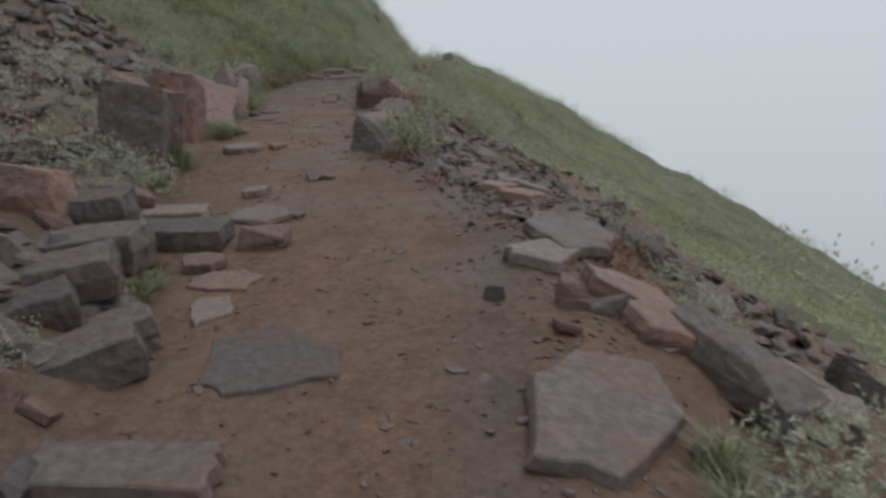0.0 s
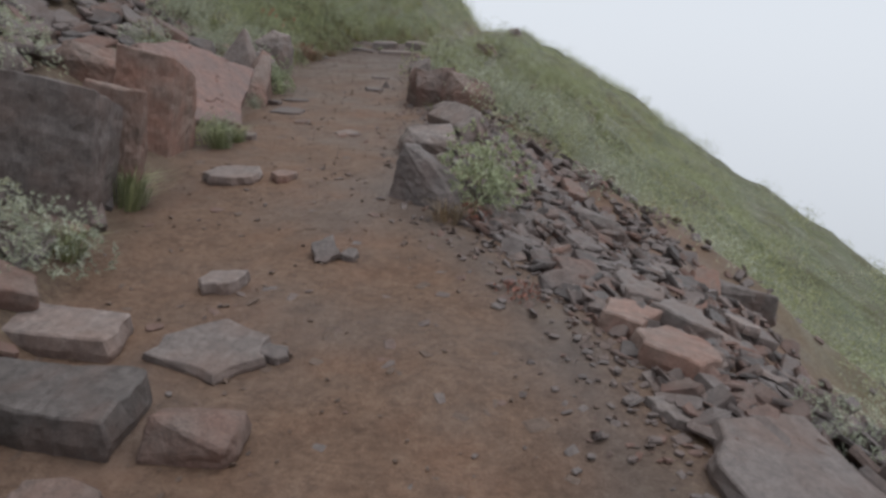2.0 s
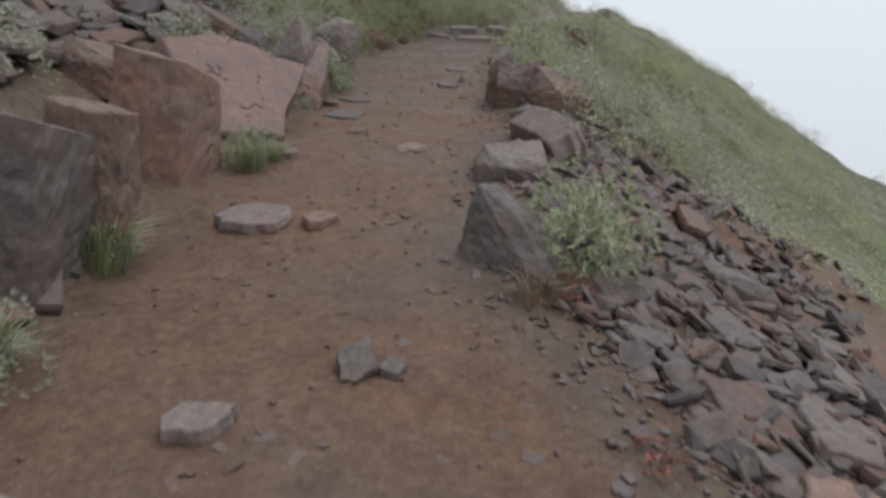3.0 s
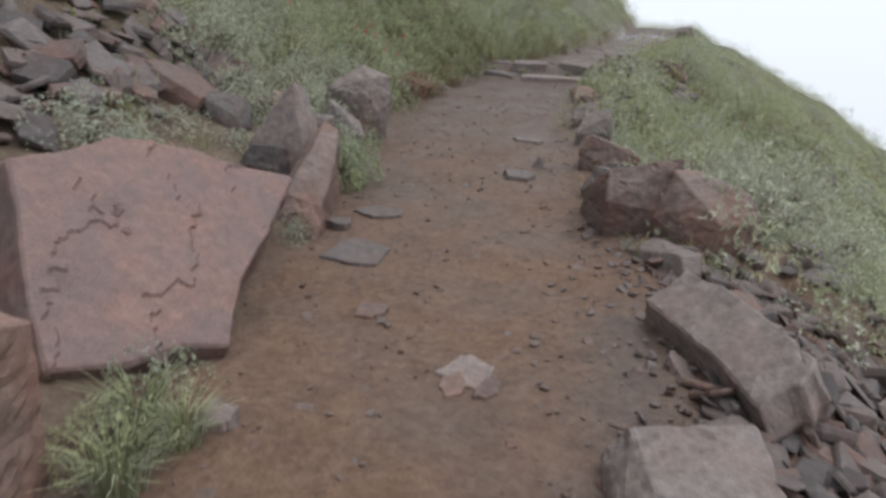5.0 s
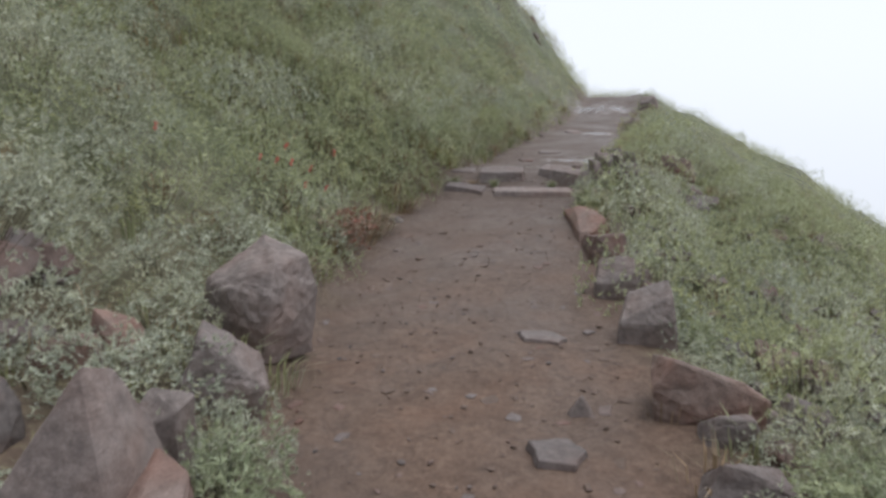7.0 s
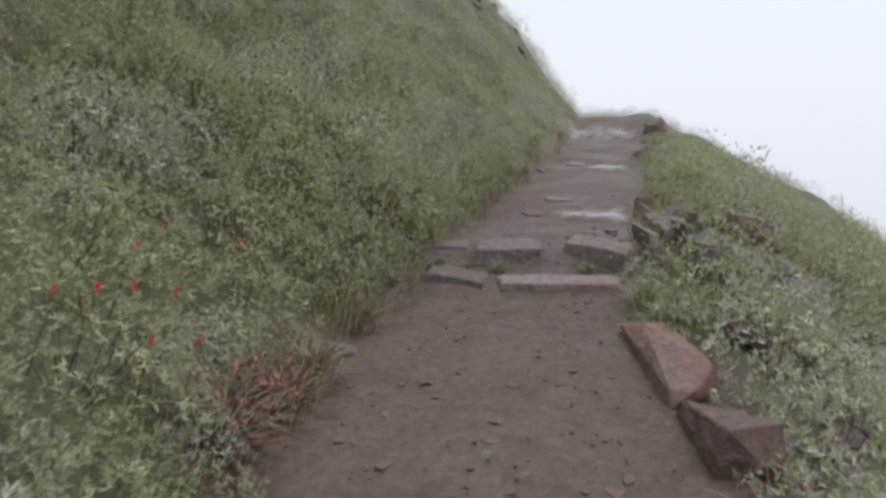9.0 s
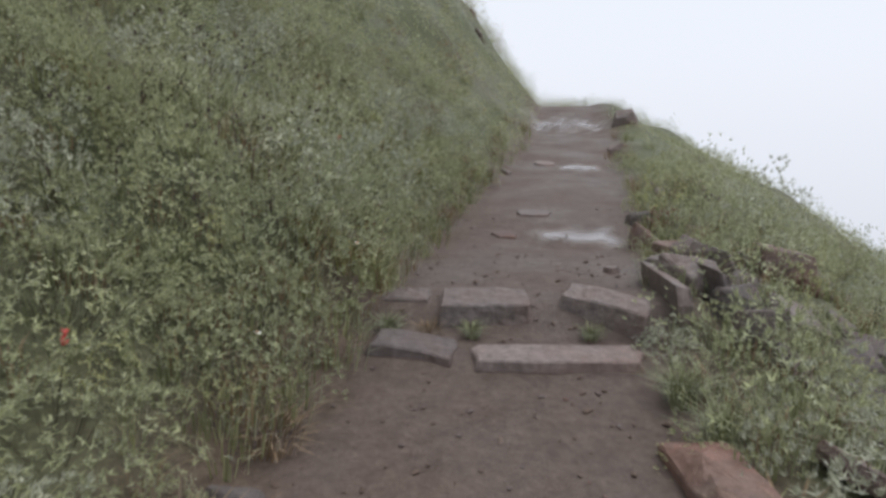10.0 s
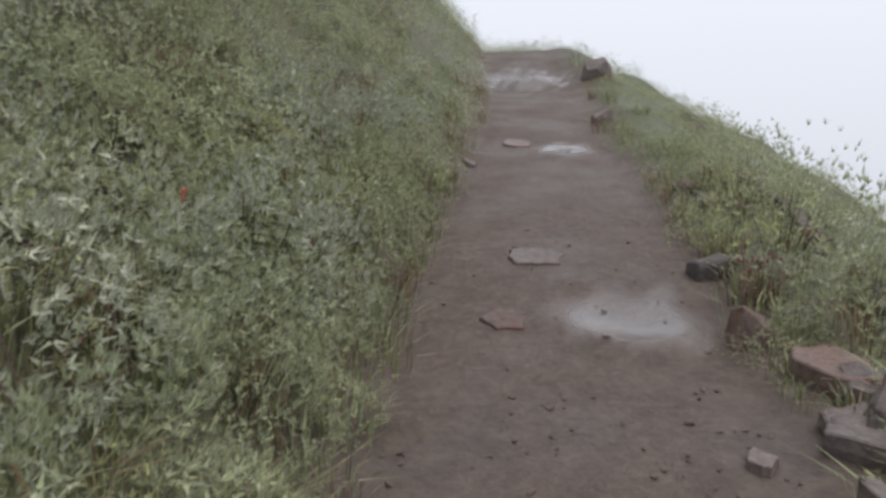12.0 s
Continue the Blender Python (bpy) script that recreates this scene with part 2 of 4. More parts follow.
def build_ground():
    # columns run along the trail: offsets from its middle line
    us = grid_axis((-90, -30, 6), (-30, -9, 1.0), (-9, -3.2, 0.25), (-3.2, 3.0, 0.06), (3.0, 9, 0.25), (9, 30, 1.0), (30, 150, 8))
    ys = grid_axis((-60, -8, 4), (-8, 0.6, 0.4), (0.6, 19, 0.06), (19, 30, 0.15), (30, 44, 0.5), (44, 120, 4))
    mid = (np.interp(ys, LEFT_Y, LEFT_X) + np.interp(ys, RIGHT_Y, RIGHT_X)) / 2
    mid = np.convolve(np.pad(mid, 8, mode="edge"), np.ones(17) / 17, mode="valid")
    X = mid[:, None] * np.clip(1.3 - np.abs(us) / 40, 0, 1)[None, :] + us[None, :]
    Y = np.repeat(ys[:, None], len(us), 1)
    Z = ground(X, Y)
    near = (np.abs(us) < 2.2)
    for i in range(len(ys)):
        if 0.5 < ys[i] < 19:
            for j in np.nonzero(near)[0]:
                v = Vector((X[i, j], Y[i, j], 0.0))
                Z[i, j] += 0.006 * noise.noise(v * 4.0) + 0.004 * noise.noise(v * 11.0)
    n = len(us)
    verts = np.stack([X, Y, Z], -1).reshape(-1, 3)
    a = (np.arange(len(ys) - 1)[:, None] * n + np.arange(n - 1)[None, :]).ravel()
    me = link_mesh("ground", verts, np.stack([a, a + 1, a + n + 1, a + n], -1).tolist(), SOIL, True)
    lo, hi = np.interp(Y, LEFT_Y, LEFT_X), np.interp(Y, RIGHT_Y, RIGHT_X)
    wob = 0.08 * np.sin(7 * Y + 2 * X) + 0.06 * np.sin(13 * Y)
    on = np.clip((X - lo + 0.15 + wob) / 0.25, 0, 1) * np.clip((hi - X + 0.45 + wob) / 0.4, 0, 1)
    stony = (Y < 11) * np.clip(1.2 - np.abs(X - hi - 1.5) / 3, 0, 1)
    on = np.maximum(on, stony)
    me.attributes.new("trail", "FLOAT", "POINT").data.foreach_set("value", on.ravel().astype(np.float32))
    mud = np.clip((Y - 9) / 6, 0, 1) * 0.8 + 0.8 * np.clip(1 - np.abs(X - hi) / 0.3, 0, 1) * (Y < 9)
    wet = np.zeros_like(X)
    for px, py, rx, ry, level in PUDDLES:
        q = ((X - px) / rx) ** 2 + ((Y - py) / ry) ** 2
        q = q * (1 + 0.35 * np.sin(9 * X + 4 * Y) * np.sin(7 * Y - 3 * X) + 0.2 * np.sin(23 * X - 11 * Y))
        wet = np.maximum(wet, np.clip((5.0 - q) / 3.4, 0, 1) ** 1.3)
    patchy = 0.25 * np.sin(2.3 * X + 1.1 * Y) * np.sin(1.9 * Y - 0.8 * X)
    moss = np.clip((Y - 10.2) / 2.2, 0, 1) * np.clip(np.maximum(lo - X, X - hi) / 0.35 - 0.2, 0, 1)
    moss = np.maximum(moss, np.clip((X - hi - 2.0) / 1.2, 0, 1)) * np.clip(0.85 + patchy, 0, 1)
    me.attributes.new("moss", "FLOAT", "POINT").data.foreach_set("value", moss.ravel().astype(np.float32))
    me.attributes.new("wet", "FLOAT", "POINT").data.foreach_set("value", wet.ravel().astype(np.float32))
    me.attributes.new("mud", "FLOAT", "POINT").data.foreach_set("value", np.clip(mud, 0, 1).ravel().astype(np.float32))
    tagged(new("ground", me), "steep mountainside of brown volcanic soil with a worn trail", "ground", kind="structure")


build_ground()
for px, py, rx, ry, level in PUDDLES[1:]:
    ring = [(px + rx * 1.0 * math.cos(a) * (1 + 0.06 * math.sin(3 * a)), py + ry * 1.0 * math.sin(a) * (1 + 0.05 * math.sin(4 * a + 1)), level - 0.005) for a in np.linspace(0, 2 * math.pi, 28, endpoint=False)]
    me = link_mesh("puddle", ring, [list(range(28))], WATER)
    tagged(new("puddle", me), "shallow rain puddle on the muddy trail reflecting white sky", "puddle", kind="structure")
# ---- things ----
# ---- stones ----
def part(name, bm, material, parent, label=""):
    me = bpy.data.meshes.new(name)
    bm.to_mesh(me)
    bm.free()
    me.materials.append(material)
    ob = new(name, me)
    ob.parent = parent
    return tagged(ob, label)


def stone_bmesh(length, width, height, seed, shape="block", detail=1, relief=1.0):
    """A broken stone, its base at z = 0, from the convex hull of a jittered outline, with chipped edges and a rough skin."""
    rnd = random.Random(seed)
    bm = bmesh.new()
    if shape in ("slab", "plank"):
        k = rnd.choice((5, 6, 6, 7, 8))
        outline = []
        if shape == "plank":
            for x, y in ((-1, -1), (-0.3, -1), (0.4, -1), (1, -1), (1, 0.1), (0.9, 1), (0.2, 1), (-0.5, 1), (-1, 0.8)):
                outline.append((x * length / 2 * rnd.uniform(0.93, 1.02), y * width / 2 * rnd.uniform(0.8, 1.05)))
        else:
            for i in range(k):
                a = 2 * math.pi * (i + rnd.uniform(-0.36, 0.36)) / k
                c, s = math.cos(a), math.sin(a)
                r = 1 / max(abs(c) ** 4 + abs(s) ** 4, 1e-6) ** 0.25 * rnd.uniform(0.76, 1.08)
                outline.append((c * r * length / 2, s * r * width / 2))
        if detail:
            chip_rnd, broken = random.Random(seed + 5000), []
            for (x0, y0), (x1, y1) in zip(outline, outline[1:] + outline[:1]):
                broken.append((x0, y0))
                for f in (0.35, 0.68):
                    r = chip_rnd.uniform(0.88, 1.05) if shape == "slab" else chip_rnd.uniform(0.95, 1.03)
                    g = f + chip_rnd.uniform(-0.12, 0.12)
                    broken.append(((x0 + (x1 - x0) * g) * r, (y0 + (y1 - y0) * g) * r))
            outline = broken
        lean = rnd.uniform(-0.1, 0.1), rnd.uniform(-0.1, 0.1)
        if shape == "plank":
            lean = 0, 0.1
        rings = []
        for z, k2 in ((0.0, 0.96), (0.55, 1.03), (1.0, 0.97)):
            ring = []
            for x, y in outline:
                up = z * height * (1 + lean[0] * x / length * 2 + lean[1] * y / width * 2)
                ring.append(bm.verts.new((x * k2 * rnd.uniform(0.96, 1.03), y * k2 * rnd.uniform(0.96, 1.03), up)))
            rings.append(ring)
        k = len(outline)
        for lo, hi in zip(rings, rings[1:]):
            for i in range(k):
                bm.faces.new((lo[i], lo[(i + 1) % k], hi[(i + 1) % k], hi[i]))
        bm.faces.new(rings[0][::-1])
        bm.faces.new(rings[-1])
        bm.normal_update()
    elif shape == "column":  # an upright block with nearly plumb, flat-broken sides and a sloping flat top
        lean = rnd.uniform(-0.12, 0.12), rnd.uniform(-0.16, 0.04)
        for x, y in ((-1, -1), (0.1, -1.12), (1, -0.9), (1.04, 0.3), (1, 1), (-0.2, 1.05), (-1, 0.9)):
            jx, jy, k2 = rnd.uniform(0.88, 1.04), rnd.uniform(0.88, 1.04), rnd.uniform(0.84, 0.97)
            bm.verts.new((x * jx * length / 2, y * jy * width / 2, 0))
            bm.verts.new((x * jx * k2 * length / 2, y * jy * k2 * width / 2, height * (0.95 + lean[0] * x + lean[1] * y + rnd.uniform(-0.02, 0.02))))
    elif shape == "fin":  # a thin standing slab that falls from its far end to the near one
        for x, y, z in ((-1, -1, 0), (1, -1, 0), (1, 1, 0), (-1, 1, 0), (-0.5, 0.75, 1.0), (0.15, 0.6, 0.97), (0.5, 0.05, 0.72), (-0.35, -0.1, 0.76), (0.7, -0.72, 0.34), (-0.6, -0.8, 0.38)):
            bm.verts.new((x * length / 2 * rnd.uniform(0.9, 1.05), y * width / 2 * rnd.uniform(0.92, 1.04), z * height))
    elif shape == "peak":
        for x, y, z in ((-1, -0.9, 0), (1, -1, 0), (1, 1, 0), (-1, 1, 0), (0.05, -0.35, 1.0), (0.2, 0.25, 0.93), (0.75, -0.2, 0.5), (-0.7, 0.1, 0.45), (0.55, 0.7, 0.6)):
            bm.verts.new((x * length / 2 * rnd.uniform(0.88, 1.05), y * width / 2 * rnd.uniform(0.88, 1.05), z * height))
    else:
        lean, cut = (rnd.uniform(-0.3, 0.3), rnd.uniform(-0.3, 0.2)), rnd.randrange(4)
        for n, (x, y) in enumerate(((-1, -1), (1, -1), (1, 1), (-1, 1))):
            for z, k2 in ((0, 1.0), (rnd.uniform(0.3, 0.65), rnd.uniform(0.9, 1.08)), (1, rnd.uniform(0.6, 0.95))):
                top = (rnd.uniform(0.82, 1.0) + lean[0] * x * 0.5 + lean[1] * y * 0.5) * (0.6 if n == cut else 1) if z == 1 else 1
                bm.verts.new((x * k2 * length / 2 * rnd.uniform(0.74, 1.06), y * k2 * width / 2 * rnd.uniform(0.74, 1.06), min(z * height * top, height * 1.08)))
        bm.verts.new((rnd.uniform(-0.3, 0.3) * length / 2, -1.04 * width / 2, height * rnd.uniform(0.3, 0.6)))
        bm.verts.new((1.05 * length / 2, rnd.uniform(-0.3, 0.3) * width / 2, height * rnd.uniform(0.2, 0.5)))
    if shape not in ("slab", "plank"):
        bmesh.ops.convex_hull(bm, input=bm.verts[:])
        bmesh.ops.dissolve_limit(bm, angle_limit=radians(7), verts=bm.verts[:], edges=bm.edges[:])
    small = min(length, width, height)
    sharp = [e for e in bm.edges if len(e.link_faces) == 2 and e.calc_face_angle(0) > radians(30)]
    if detail:
        bmesh.ops.bevel(bm, geom=sharp, offset=min(0.06 * small, 0.008), segments=1, profile=0.6, affect="EDGES")
    if detail:
        bmesh.ops.triangulate(bm, faces=bm.faces[:])
        reach = max(length, width, height) / (5, 12, 105)[detail - 1]
        for _ in range((1, 4, 10)[detail - 1]):
            long = [e for e in bm.edges if e.calc_length() > reach]
            if not long:
                break
            bmesh.ops.subdivide_edges(bm, edges=long, cuts=1)
            bmesh.ops.triangulate(bm, faces=[f for f in bm.faces if len(f.verts) > 3])
        bm.normal_update()
        shift = Vector((seed * 3.7, seed * 1.3, 0))
        for v in bm.verts:
            n = noise.noise((v.co + shift) * 7) * 0.05 + noise.noise((v.co + shift) * 19) * 0.025
            step = math.floor((noise.noise(Vector((v.co.x * 4, v.co.y * 4, v.co.z * 9)) + shift) + 1) * 3) / 3 - 1
            if detail > 2:  # thin flakes that break off in ledges
                layer = 0.75 * (v.co.x + v.co.y) + 0.5 * noise.noise(v.co * 1.8 + shift) + 0.2 * noise.noise(v.co * 6 + shift) + 0.09 * noise.noise(v.co * 19 + shift)
                v.co += v.normal * (0.012 * (layer * 2.1 % 1.0) + 0.022 * noise.noise(v.co * 3.1 + shift) + 0.005 * noise.noise(v.co * 16 + shift))
                continue
            if detail > 1:  # broken faces: ledges along old cracks, chips on the edges
                split = 1.6 * noise.noise(Vector((v.co.x * 2.2, v.co.y * 2.2, v.co.z * 6)) + shift) + 0.2 * noise.noise(v.co * 15 + shift)
                n = n * 0.4 + 0.016 * noise.noise((v.co + shift) * 38) - 0.022 * max(0.0, 1 - abs(split - 0.25) * 9)
                step *= 0.35
            v.co += v.normal * min(small, 0.3) * relief * (n * 1.3 + 0.09 * step)
    return bm


def stone_mesh(name, material, *args, **kw):
    bm = stone_bmesh(*args, **kw)
    me = bpy.data.meshes.new(name)
    bm.to_mesh(me)
    bm.free()
    me.materials.append(material)
    return me


def slope_turn(x, y, share=1.0):
    """The turn that lays a thing's z axis towards the ground's normal."""
    d = 0.12
    gx = float(ground(x + d, y) - ground(x - d, y)) / (2 * d)
    gy = float(ground(x, y + d) - ground(x, y - d)) / (2 * d)
    normal = Vector((-gx * share, -gy * share, 1)).normalized()
    return Vector((0, 0, 1)).rotation_difference(normal).to_matrix().to_4x4()


TONES = {"p": (ROCK_PINK, "dusky"), "g": (ROCK_GREY, "grey"), "d": (ROCK_DARK, "dark grey"), "r": (ROCK_RED, "rusty reddish")}
stone_count = [0]


def put_stone(name, label, tone, shape, x, y, length, width, height, yaw=0.0, tip=0.0, roll=0.0, sink=0.03, lift=0.0, detail=2, relief=1.0):
    """A stone of its own on the hillside: sizes in metres, angles in degrees."""
    stone_count[0] += 1
    me = stone_mesh(name, TONES[tone][0], length, width, height + sink, stone_count[0], shape, detail, relief * (0.4 if shape == "peak" else 1.0))
    ob = new(name, me)
    share = 1.0 if shape == "slab" else (0.0 if shape == "plank" else 0.35)
    ob.matrix_world = Matrix.Translation((x, y, float(ground(x, y)) - sink + lift)) @ slope_turn(x, y, share) @ pose(0, 0, 0, tip, roll, yaw)
    return tagged(ob, f"{TONES[tone][1]} {label}", "rock")


def slab(tone, x, y, length, width, height, yaw=0.0, tip=0.0, roll=0.0, sink=0.03, lift=0.0, label="flat broken stone slab lying in the soil"):
    return put_stone("flat_stone", label, tone, "slab", x, y, length, width, height, yaw, tip, roll, sink, lift)


def block(tone, x, y, length, width, height, yaw=0.0, tip=0.0, roll=0.0, sink=0.06, lift=0.0, label="angular basalt block beside the trail"):
    return put_stone("rock", label, tone, "block", x, y, length, width, height, yaw, tip, roll, sink, lift)


def peak(tone, x, y, length, width, height, yaw=0.0, tip=0.0, roll=0.0, sink=0.06, lift=0.0, label="pointed upright rock at the trail edge"):
    return put_stone("standing_rock", label, tone, "peak", x, y, length, width, height, yaw, tip, roll, sink, lift)


put_stone("rock", "basalt slab with a flat top stacked beside the trail", "d", "plank", -2.06, 4.1, 0.62, 0.26, 0.17, -5, 3, -3, 0.08)
put_stone("rock", "basalt slab with a flat top stacked beside the trail", "d", "plank", -1.86, 3.66, 0.72, 0.34, 0.13, -3, 4, -5, 0.1)
put_stone("rock", "flat-topped basalt slab stacked beside the trail", "d", "plank", -1.8, 3.25, 0.62, 0.34, 0.11, 12, 4, -8, 0.1)
put_stone("rock", "basalt slab with a flat top stacked beside the trail", "d", "plank", -1.7, 2.95, 0.34, 0.24, 0.1, 26, 4, -12, 0.08)
put_stone("rock", "basalt slab with a flat top stacked beside the trail", "d", "plank", -1.42, 2.74, 0.5, 0.26, 0.11, 26, 4, -14, 0.1)
put_stone("rock", "flat-topped basalt slab stacked beside the trail", "d", "plank", -1.56, 4.25, 0.56, 0.32, 0.12, -4, 4, 0, 0.08)
put_stone("flat_stone", "flat basalt slab lying behind the stacked rocks", "g", "plank", -1.85, 4.72, 0.62, 0.26, 0.08, -6, 2, 0, 0.06)
slab("g", -1.22, 4.72, 0.5, 0.4, 0.035, -10, 0, 0, 0.03)
block("r", -1.08, 4.19, 0.31, 0.17, 0.13)
slab("r", -1.34, 3.90, 0.28, 0.20, 0.06)
slab("r", -1.17, 3.7, 0.42, 0.3, 0.02, 0, 0, 0, 0.06)
slab("g", -1.11, 3.34, 0.24, 0.4, 0.015, 15, 0, 0, 0.06, label="small stone worn flush into the trail soil")
slab("d", -0.72, 2.85, 0.6, 0.62, 0.014, 20, 0, -4, 0.08, label="broad stone worn flush into the trail soil")
put_stone("flat_stone", "long flat stone slab set across the path edge", "d", "plank", -1.12, 2.12, 0.9, 0.26, 0.05, -6, 4, 0, 0.08)
block("r", -1.55, 2.33, 0.17, 0.11, 0.11)
block("r", -2.34, 4.03, 0.49, 0.26, 0.26)
block("g", -2.05, 3.20, 0.23, 0.14, 0.13)
slab("g", 0.74, 4.3, 0.58, 0.75, 0.06, 20, 0, 0, 0.05)
slab("g", 0.52, 3.85, 0.5, 0.5, 0.06, 10, 0, 0, 0.05)
slab("r", 0.92, 3.5, 0.58, 0.42, 0.07, -25, 0, 4, 0.05)
block("r", 0.59, 3.27, 0.16, 0.10, 0.14)
block("d", 0.76, 3.25, 0.21, 0.11, 0.10)
slab("d", 0.58, 2.42, 0.68, 0.92, 0.05, -12, 0, 0, 0.06, label="broad grey stone slab lying at the trail edge")
block("d", 1.2, 3.05, 0.26, 0.85, 0.2, 32)
slab("r", 0.95, 3.20, 0.35, 0.33, 0.09)
block("g", 1.7, 3.2, 0.4, 0.3, 0.14, -30)
slab("g", 1.9, 3.75, 0.42, 0.34, 0.1)
block("d", 2.24, 3.92, 0.30, 0.19, 0.24)
block("d", 0.24, 3.36, 0.11, 0.07, 0.07)
block("g", 1.16, 4.5, 0.08, 0.42, 0.18, 25)
slab("g", 0.47, 4.54, 0.22, 0.12, 0.03)
slab("r", 0.36, 5.3, 0.4, 0.34, 0.09, 10, 0, 0, 0.04)
slab("r", 0.22, 5.75, 0.3, 0.34, 0.05, 30, 14)
slab("r", 0.5, 4.98, 0.42, 0.36, 0.09, -30)
block("d", 0.39, 7.15, 0.42, 0.22, 0.15)
slab("g", 0.72, 6.4, 0.34, 0.62, 0.05, 20, 6)
block("d", 1.41, 7.5, 0.72, 0.26, 0.2, -30)
block("g", 0.12, 5.55, 0.09, 0.62, 0.05, 32)
slab("g", 0.60, 5.45, 0.34, 0.36, 0.10)
slab("g", 0.27, 6.5, 0.2, 0.55, 0.05, 30)
slab("g", 0.43, 4.60, 0.22, 0.12, 0.03)
slab("g", 1.2, 6.3, 0.34, 0.4, 0.06)
slab("g", 0.47, 5.8, 0.26, 0.42, 0.06, 15)
put_stone("rock", "leaning basalt block under a drooping shrub", "g", "fin", -0.62, 6.5, 0.34, 0.5, 0.32, 62, 0, 0, 0.06)
put_stone("rock", "long stone with pale weathered face at the trail edge", "g", "plank", -0.6, 8.74, 0.86, 0.26, 0.2, -62, 24, 6, 0.08)
put_stone("rock", "rounded boulder half sunk at the trail edge", "g", "block", -0.8, 7.86, 0.46, 0.4, 0.2, 10, 0, 0, 0.08)
block("g", -0.86, 9.68, 0.16, 0.46, 0.13, 40)
slab("g", -1.86, 6.6, 0.36, 0.3, 0.05, 10)
slab("g", -1.03, 5.6, 0.14, 0.2, 0.03, 10, 32, 0, 0.02, 0.03, label="small flat stone shard tipped up in the soil")
slab("d", -0.91, 5.62, 0.09, 0.11, 0.03)
slab("g", -1.38, 5.22, 0.22, 0.17, 0.05)
slab("g", -1.00, 4.73, 0.13, 0.10, 0.03)
slab("r", -1.56, 6.67, 0.16, 0.20, 0.04)
slab("g", -2.36, 9.4, 0.4, 0.42, 0.02, 32, 0, 0, 0.05, label="flat four-sided stone lying on the trail")
slab("g", -1.54, 8.4, 0.23, 0.3, 0.008, 0, 0, 0, 0.06, label="flat stone worn flush into the trail soil")
slab("g", -2.22, 7.83, 0.16, 0.14, 0.04)
slab("g", -1.8, 10.99, 0.22, 0.2, 0.035, 20)
slab("g", -1.92, 12.02, 0.26, 0.16, 0.02)
put_stone("flat_stone", "small pointed stone shard standing in the soil", "g", "peak", -1.73, 11.32, 0.12, 0.07, 0.09, 10)
slab("r", -2.03, 8.73, 0.15, 0.14, 0.015, 0, 0, 0, 0.04)
slab("g", -2.58, 9.71, 0.15, 0.16, 0.04)
slab("g", -2.46, 9.98, 0.28, 0.22, 0.01, 0, 0, 0, 0.06, label="flat stone worn flush into the trail soil")
put_stone("standing_rock", "upright basalt block with flat top beside the trail", "g", "column", -2.5, 5.74, 0.5, 0.5, 0.55, 14, 0, 0, 0.08)
put_stone("standing_rock", "block with a flat broken face standing beside the trail", "r", "column", -2.46, 6.24, 0.36, 0.4, 0.52, 16, 0, 0, 0.08)
put_stone("standing_rock", "tall block with plumb face standing beside the trail", "r", "column", -2.63, 7.12, 0.4, 0.6, 0.56, 6, 0, 0, 0.08)
put_stone("boulder", "pinkish cracked lava slab leaning beside the trail", "p", "slab", -3.06, 8.5, 1.04, 2.0, 0.18, -6, 0, 12, 0.26, 0.0, 3, 1.0)
peak("g", -3.16, 10.1, 0.5, 0.42, 0.5, 6)
block("g", -3.10, 10.41, 0.25, 0.16, 0.30)
put_stone("standing_rock", "thin leaning slab with bare face at the trail edge", "r", "fin", -2.85, 9.78, 0.34, 0.76, 0.46, 14, 0, 4, 0.08)
block("d", -3.14, 9.84, 0.30, 0.18, 0.16)
block("g", -3.28, 11.6, 0.46, 0.42, 0.46, -20)
block("g", -3.16, 11.0, 0.34, 0.3, 0.26, 20)
block("r", -3.63, 11.01, 0.22, 0.14, 0.17)
block("r", -3.69, 10.77, 0.32, 0.17, 0.14)
slab("r", -3.93, 10.20, 0.49, 0.52, 0.13)
block("d", -3.62, 10.21, 0.35, 0.18, 0.17)
block("r", -3.34, 7.55, 0.57, 0.30, 0.28)
block("r", -1.02, 10.25, 0.5, 0.46, 0.36, 20)
block("r", -0.66, 10.12, 0.46, 0.46, 0.32, -35)
block("g", -1.19, 10.74, 0.34, 0.21, 0.19)
block("g", -1.17, 11.17, 0.23, 0.12, 0.11)
block("r", -1.21, 11.38, 0.47, 0.25, 0.22)
block("g", -1.54, 12.73, 0.28, 0.18, 0.23)
block("g", -1.40, 12.11, 0.30, 0.19, 0.29)
block("r", -1.68, 14.25, 0.24, 0.85, 0.15, 8)
block("r", -1.58, 13.56, 0.26, 0.52, 0.16, 10)
block("r", -0.68, 12.22, 0.45, 0.23, 0.20)
block("d", -0.84, 11.45, 0.27, 0.17, 0.15)
block("g", -0.96, 11.35, 0.13, 0.08, 0.08)
block("g", -1.43, 12.98, 0.27, 0.14, 0.12)
block("g", 0.09, 12.33, 0.35, 0.18, 0.18)
put_stone("standing_rock", "long thin stone blade leaning at the trail edge", "g", "plank", -1.57, 15.88, 0.72, 0.09, 0.1, 93, -10, 0, 0.1)
put_stone("standing_rock", "thin stone blade standing at the trail edge", "g", "plank", -1.36, 15.92, 0.5, 0.06, 0.14, 100, -10, 0, 0.1)
block("g", -1.29, 15.52, 0.20, 0.13, 0.19)
block("d", -1.30, 15.68, 0.26, 0.14, 0.13)
block("d", -1.31, 18.09, 0.23, 0.14, 0.13)
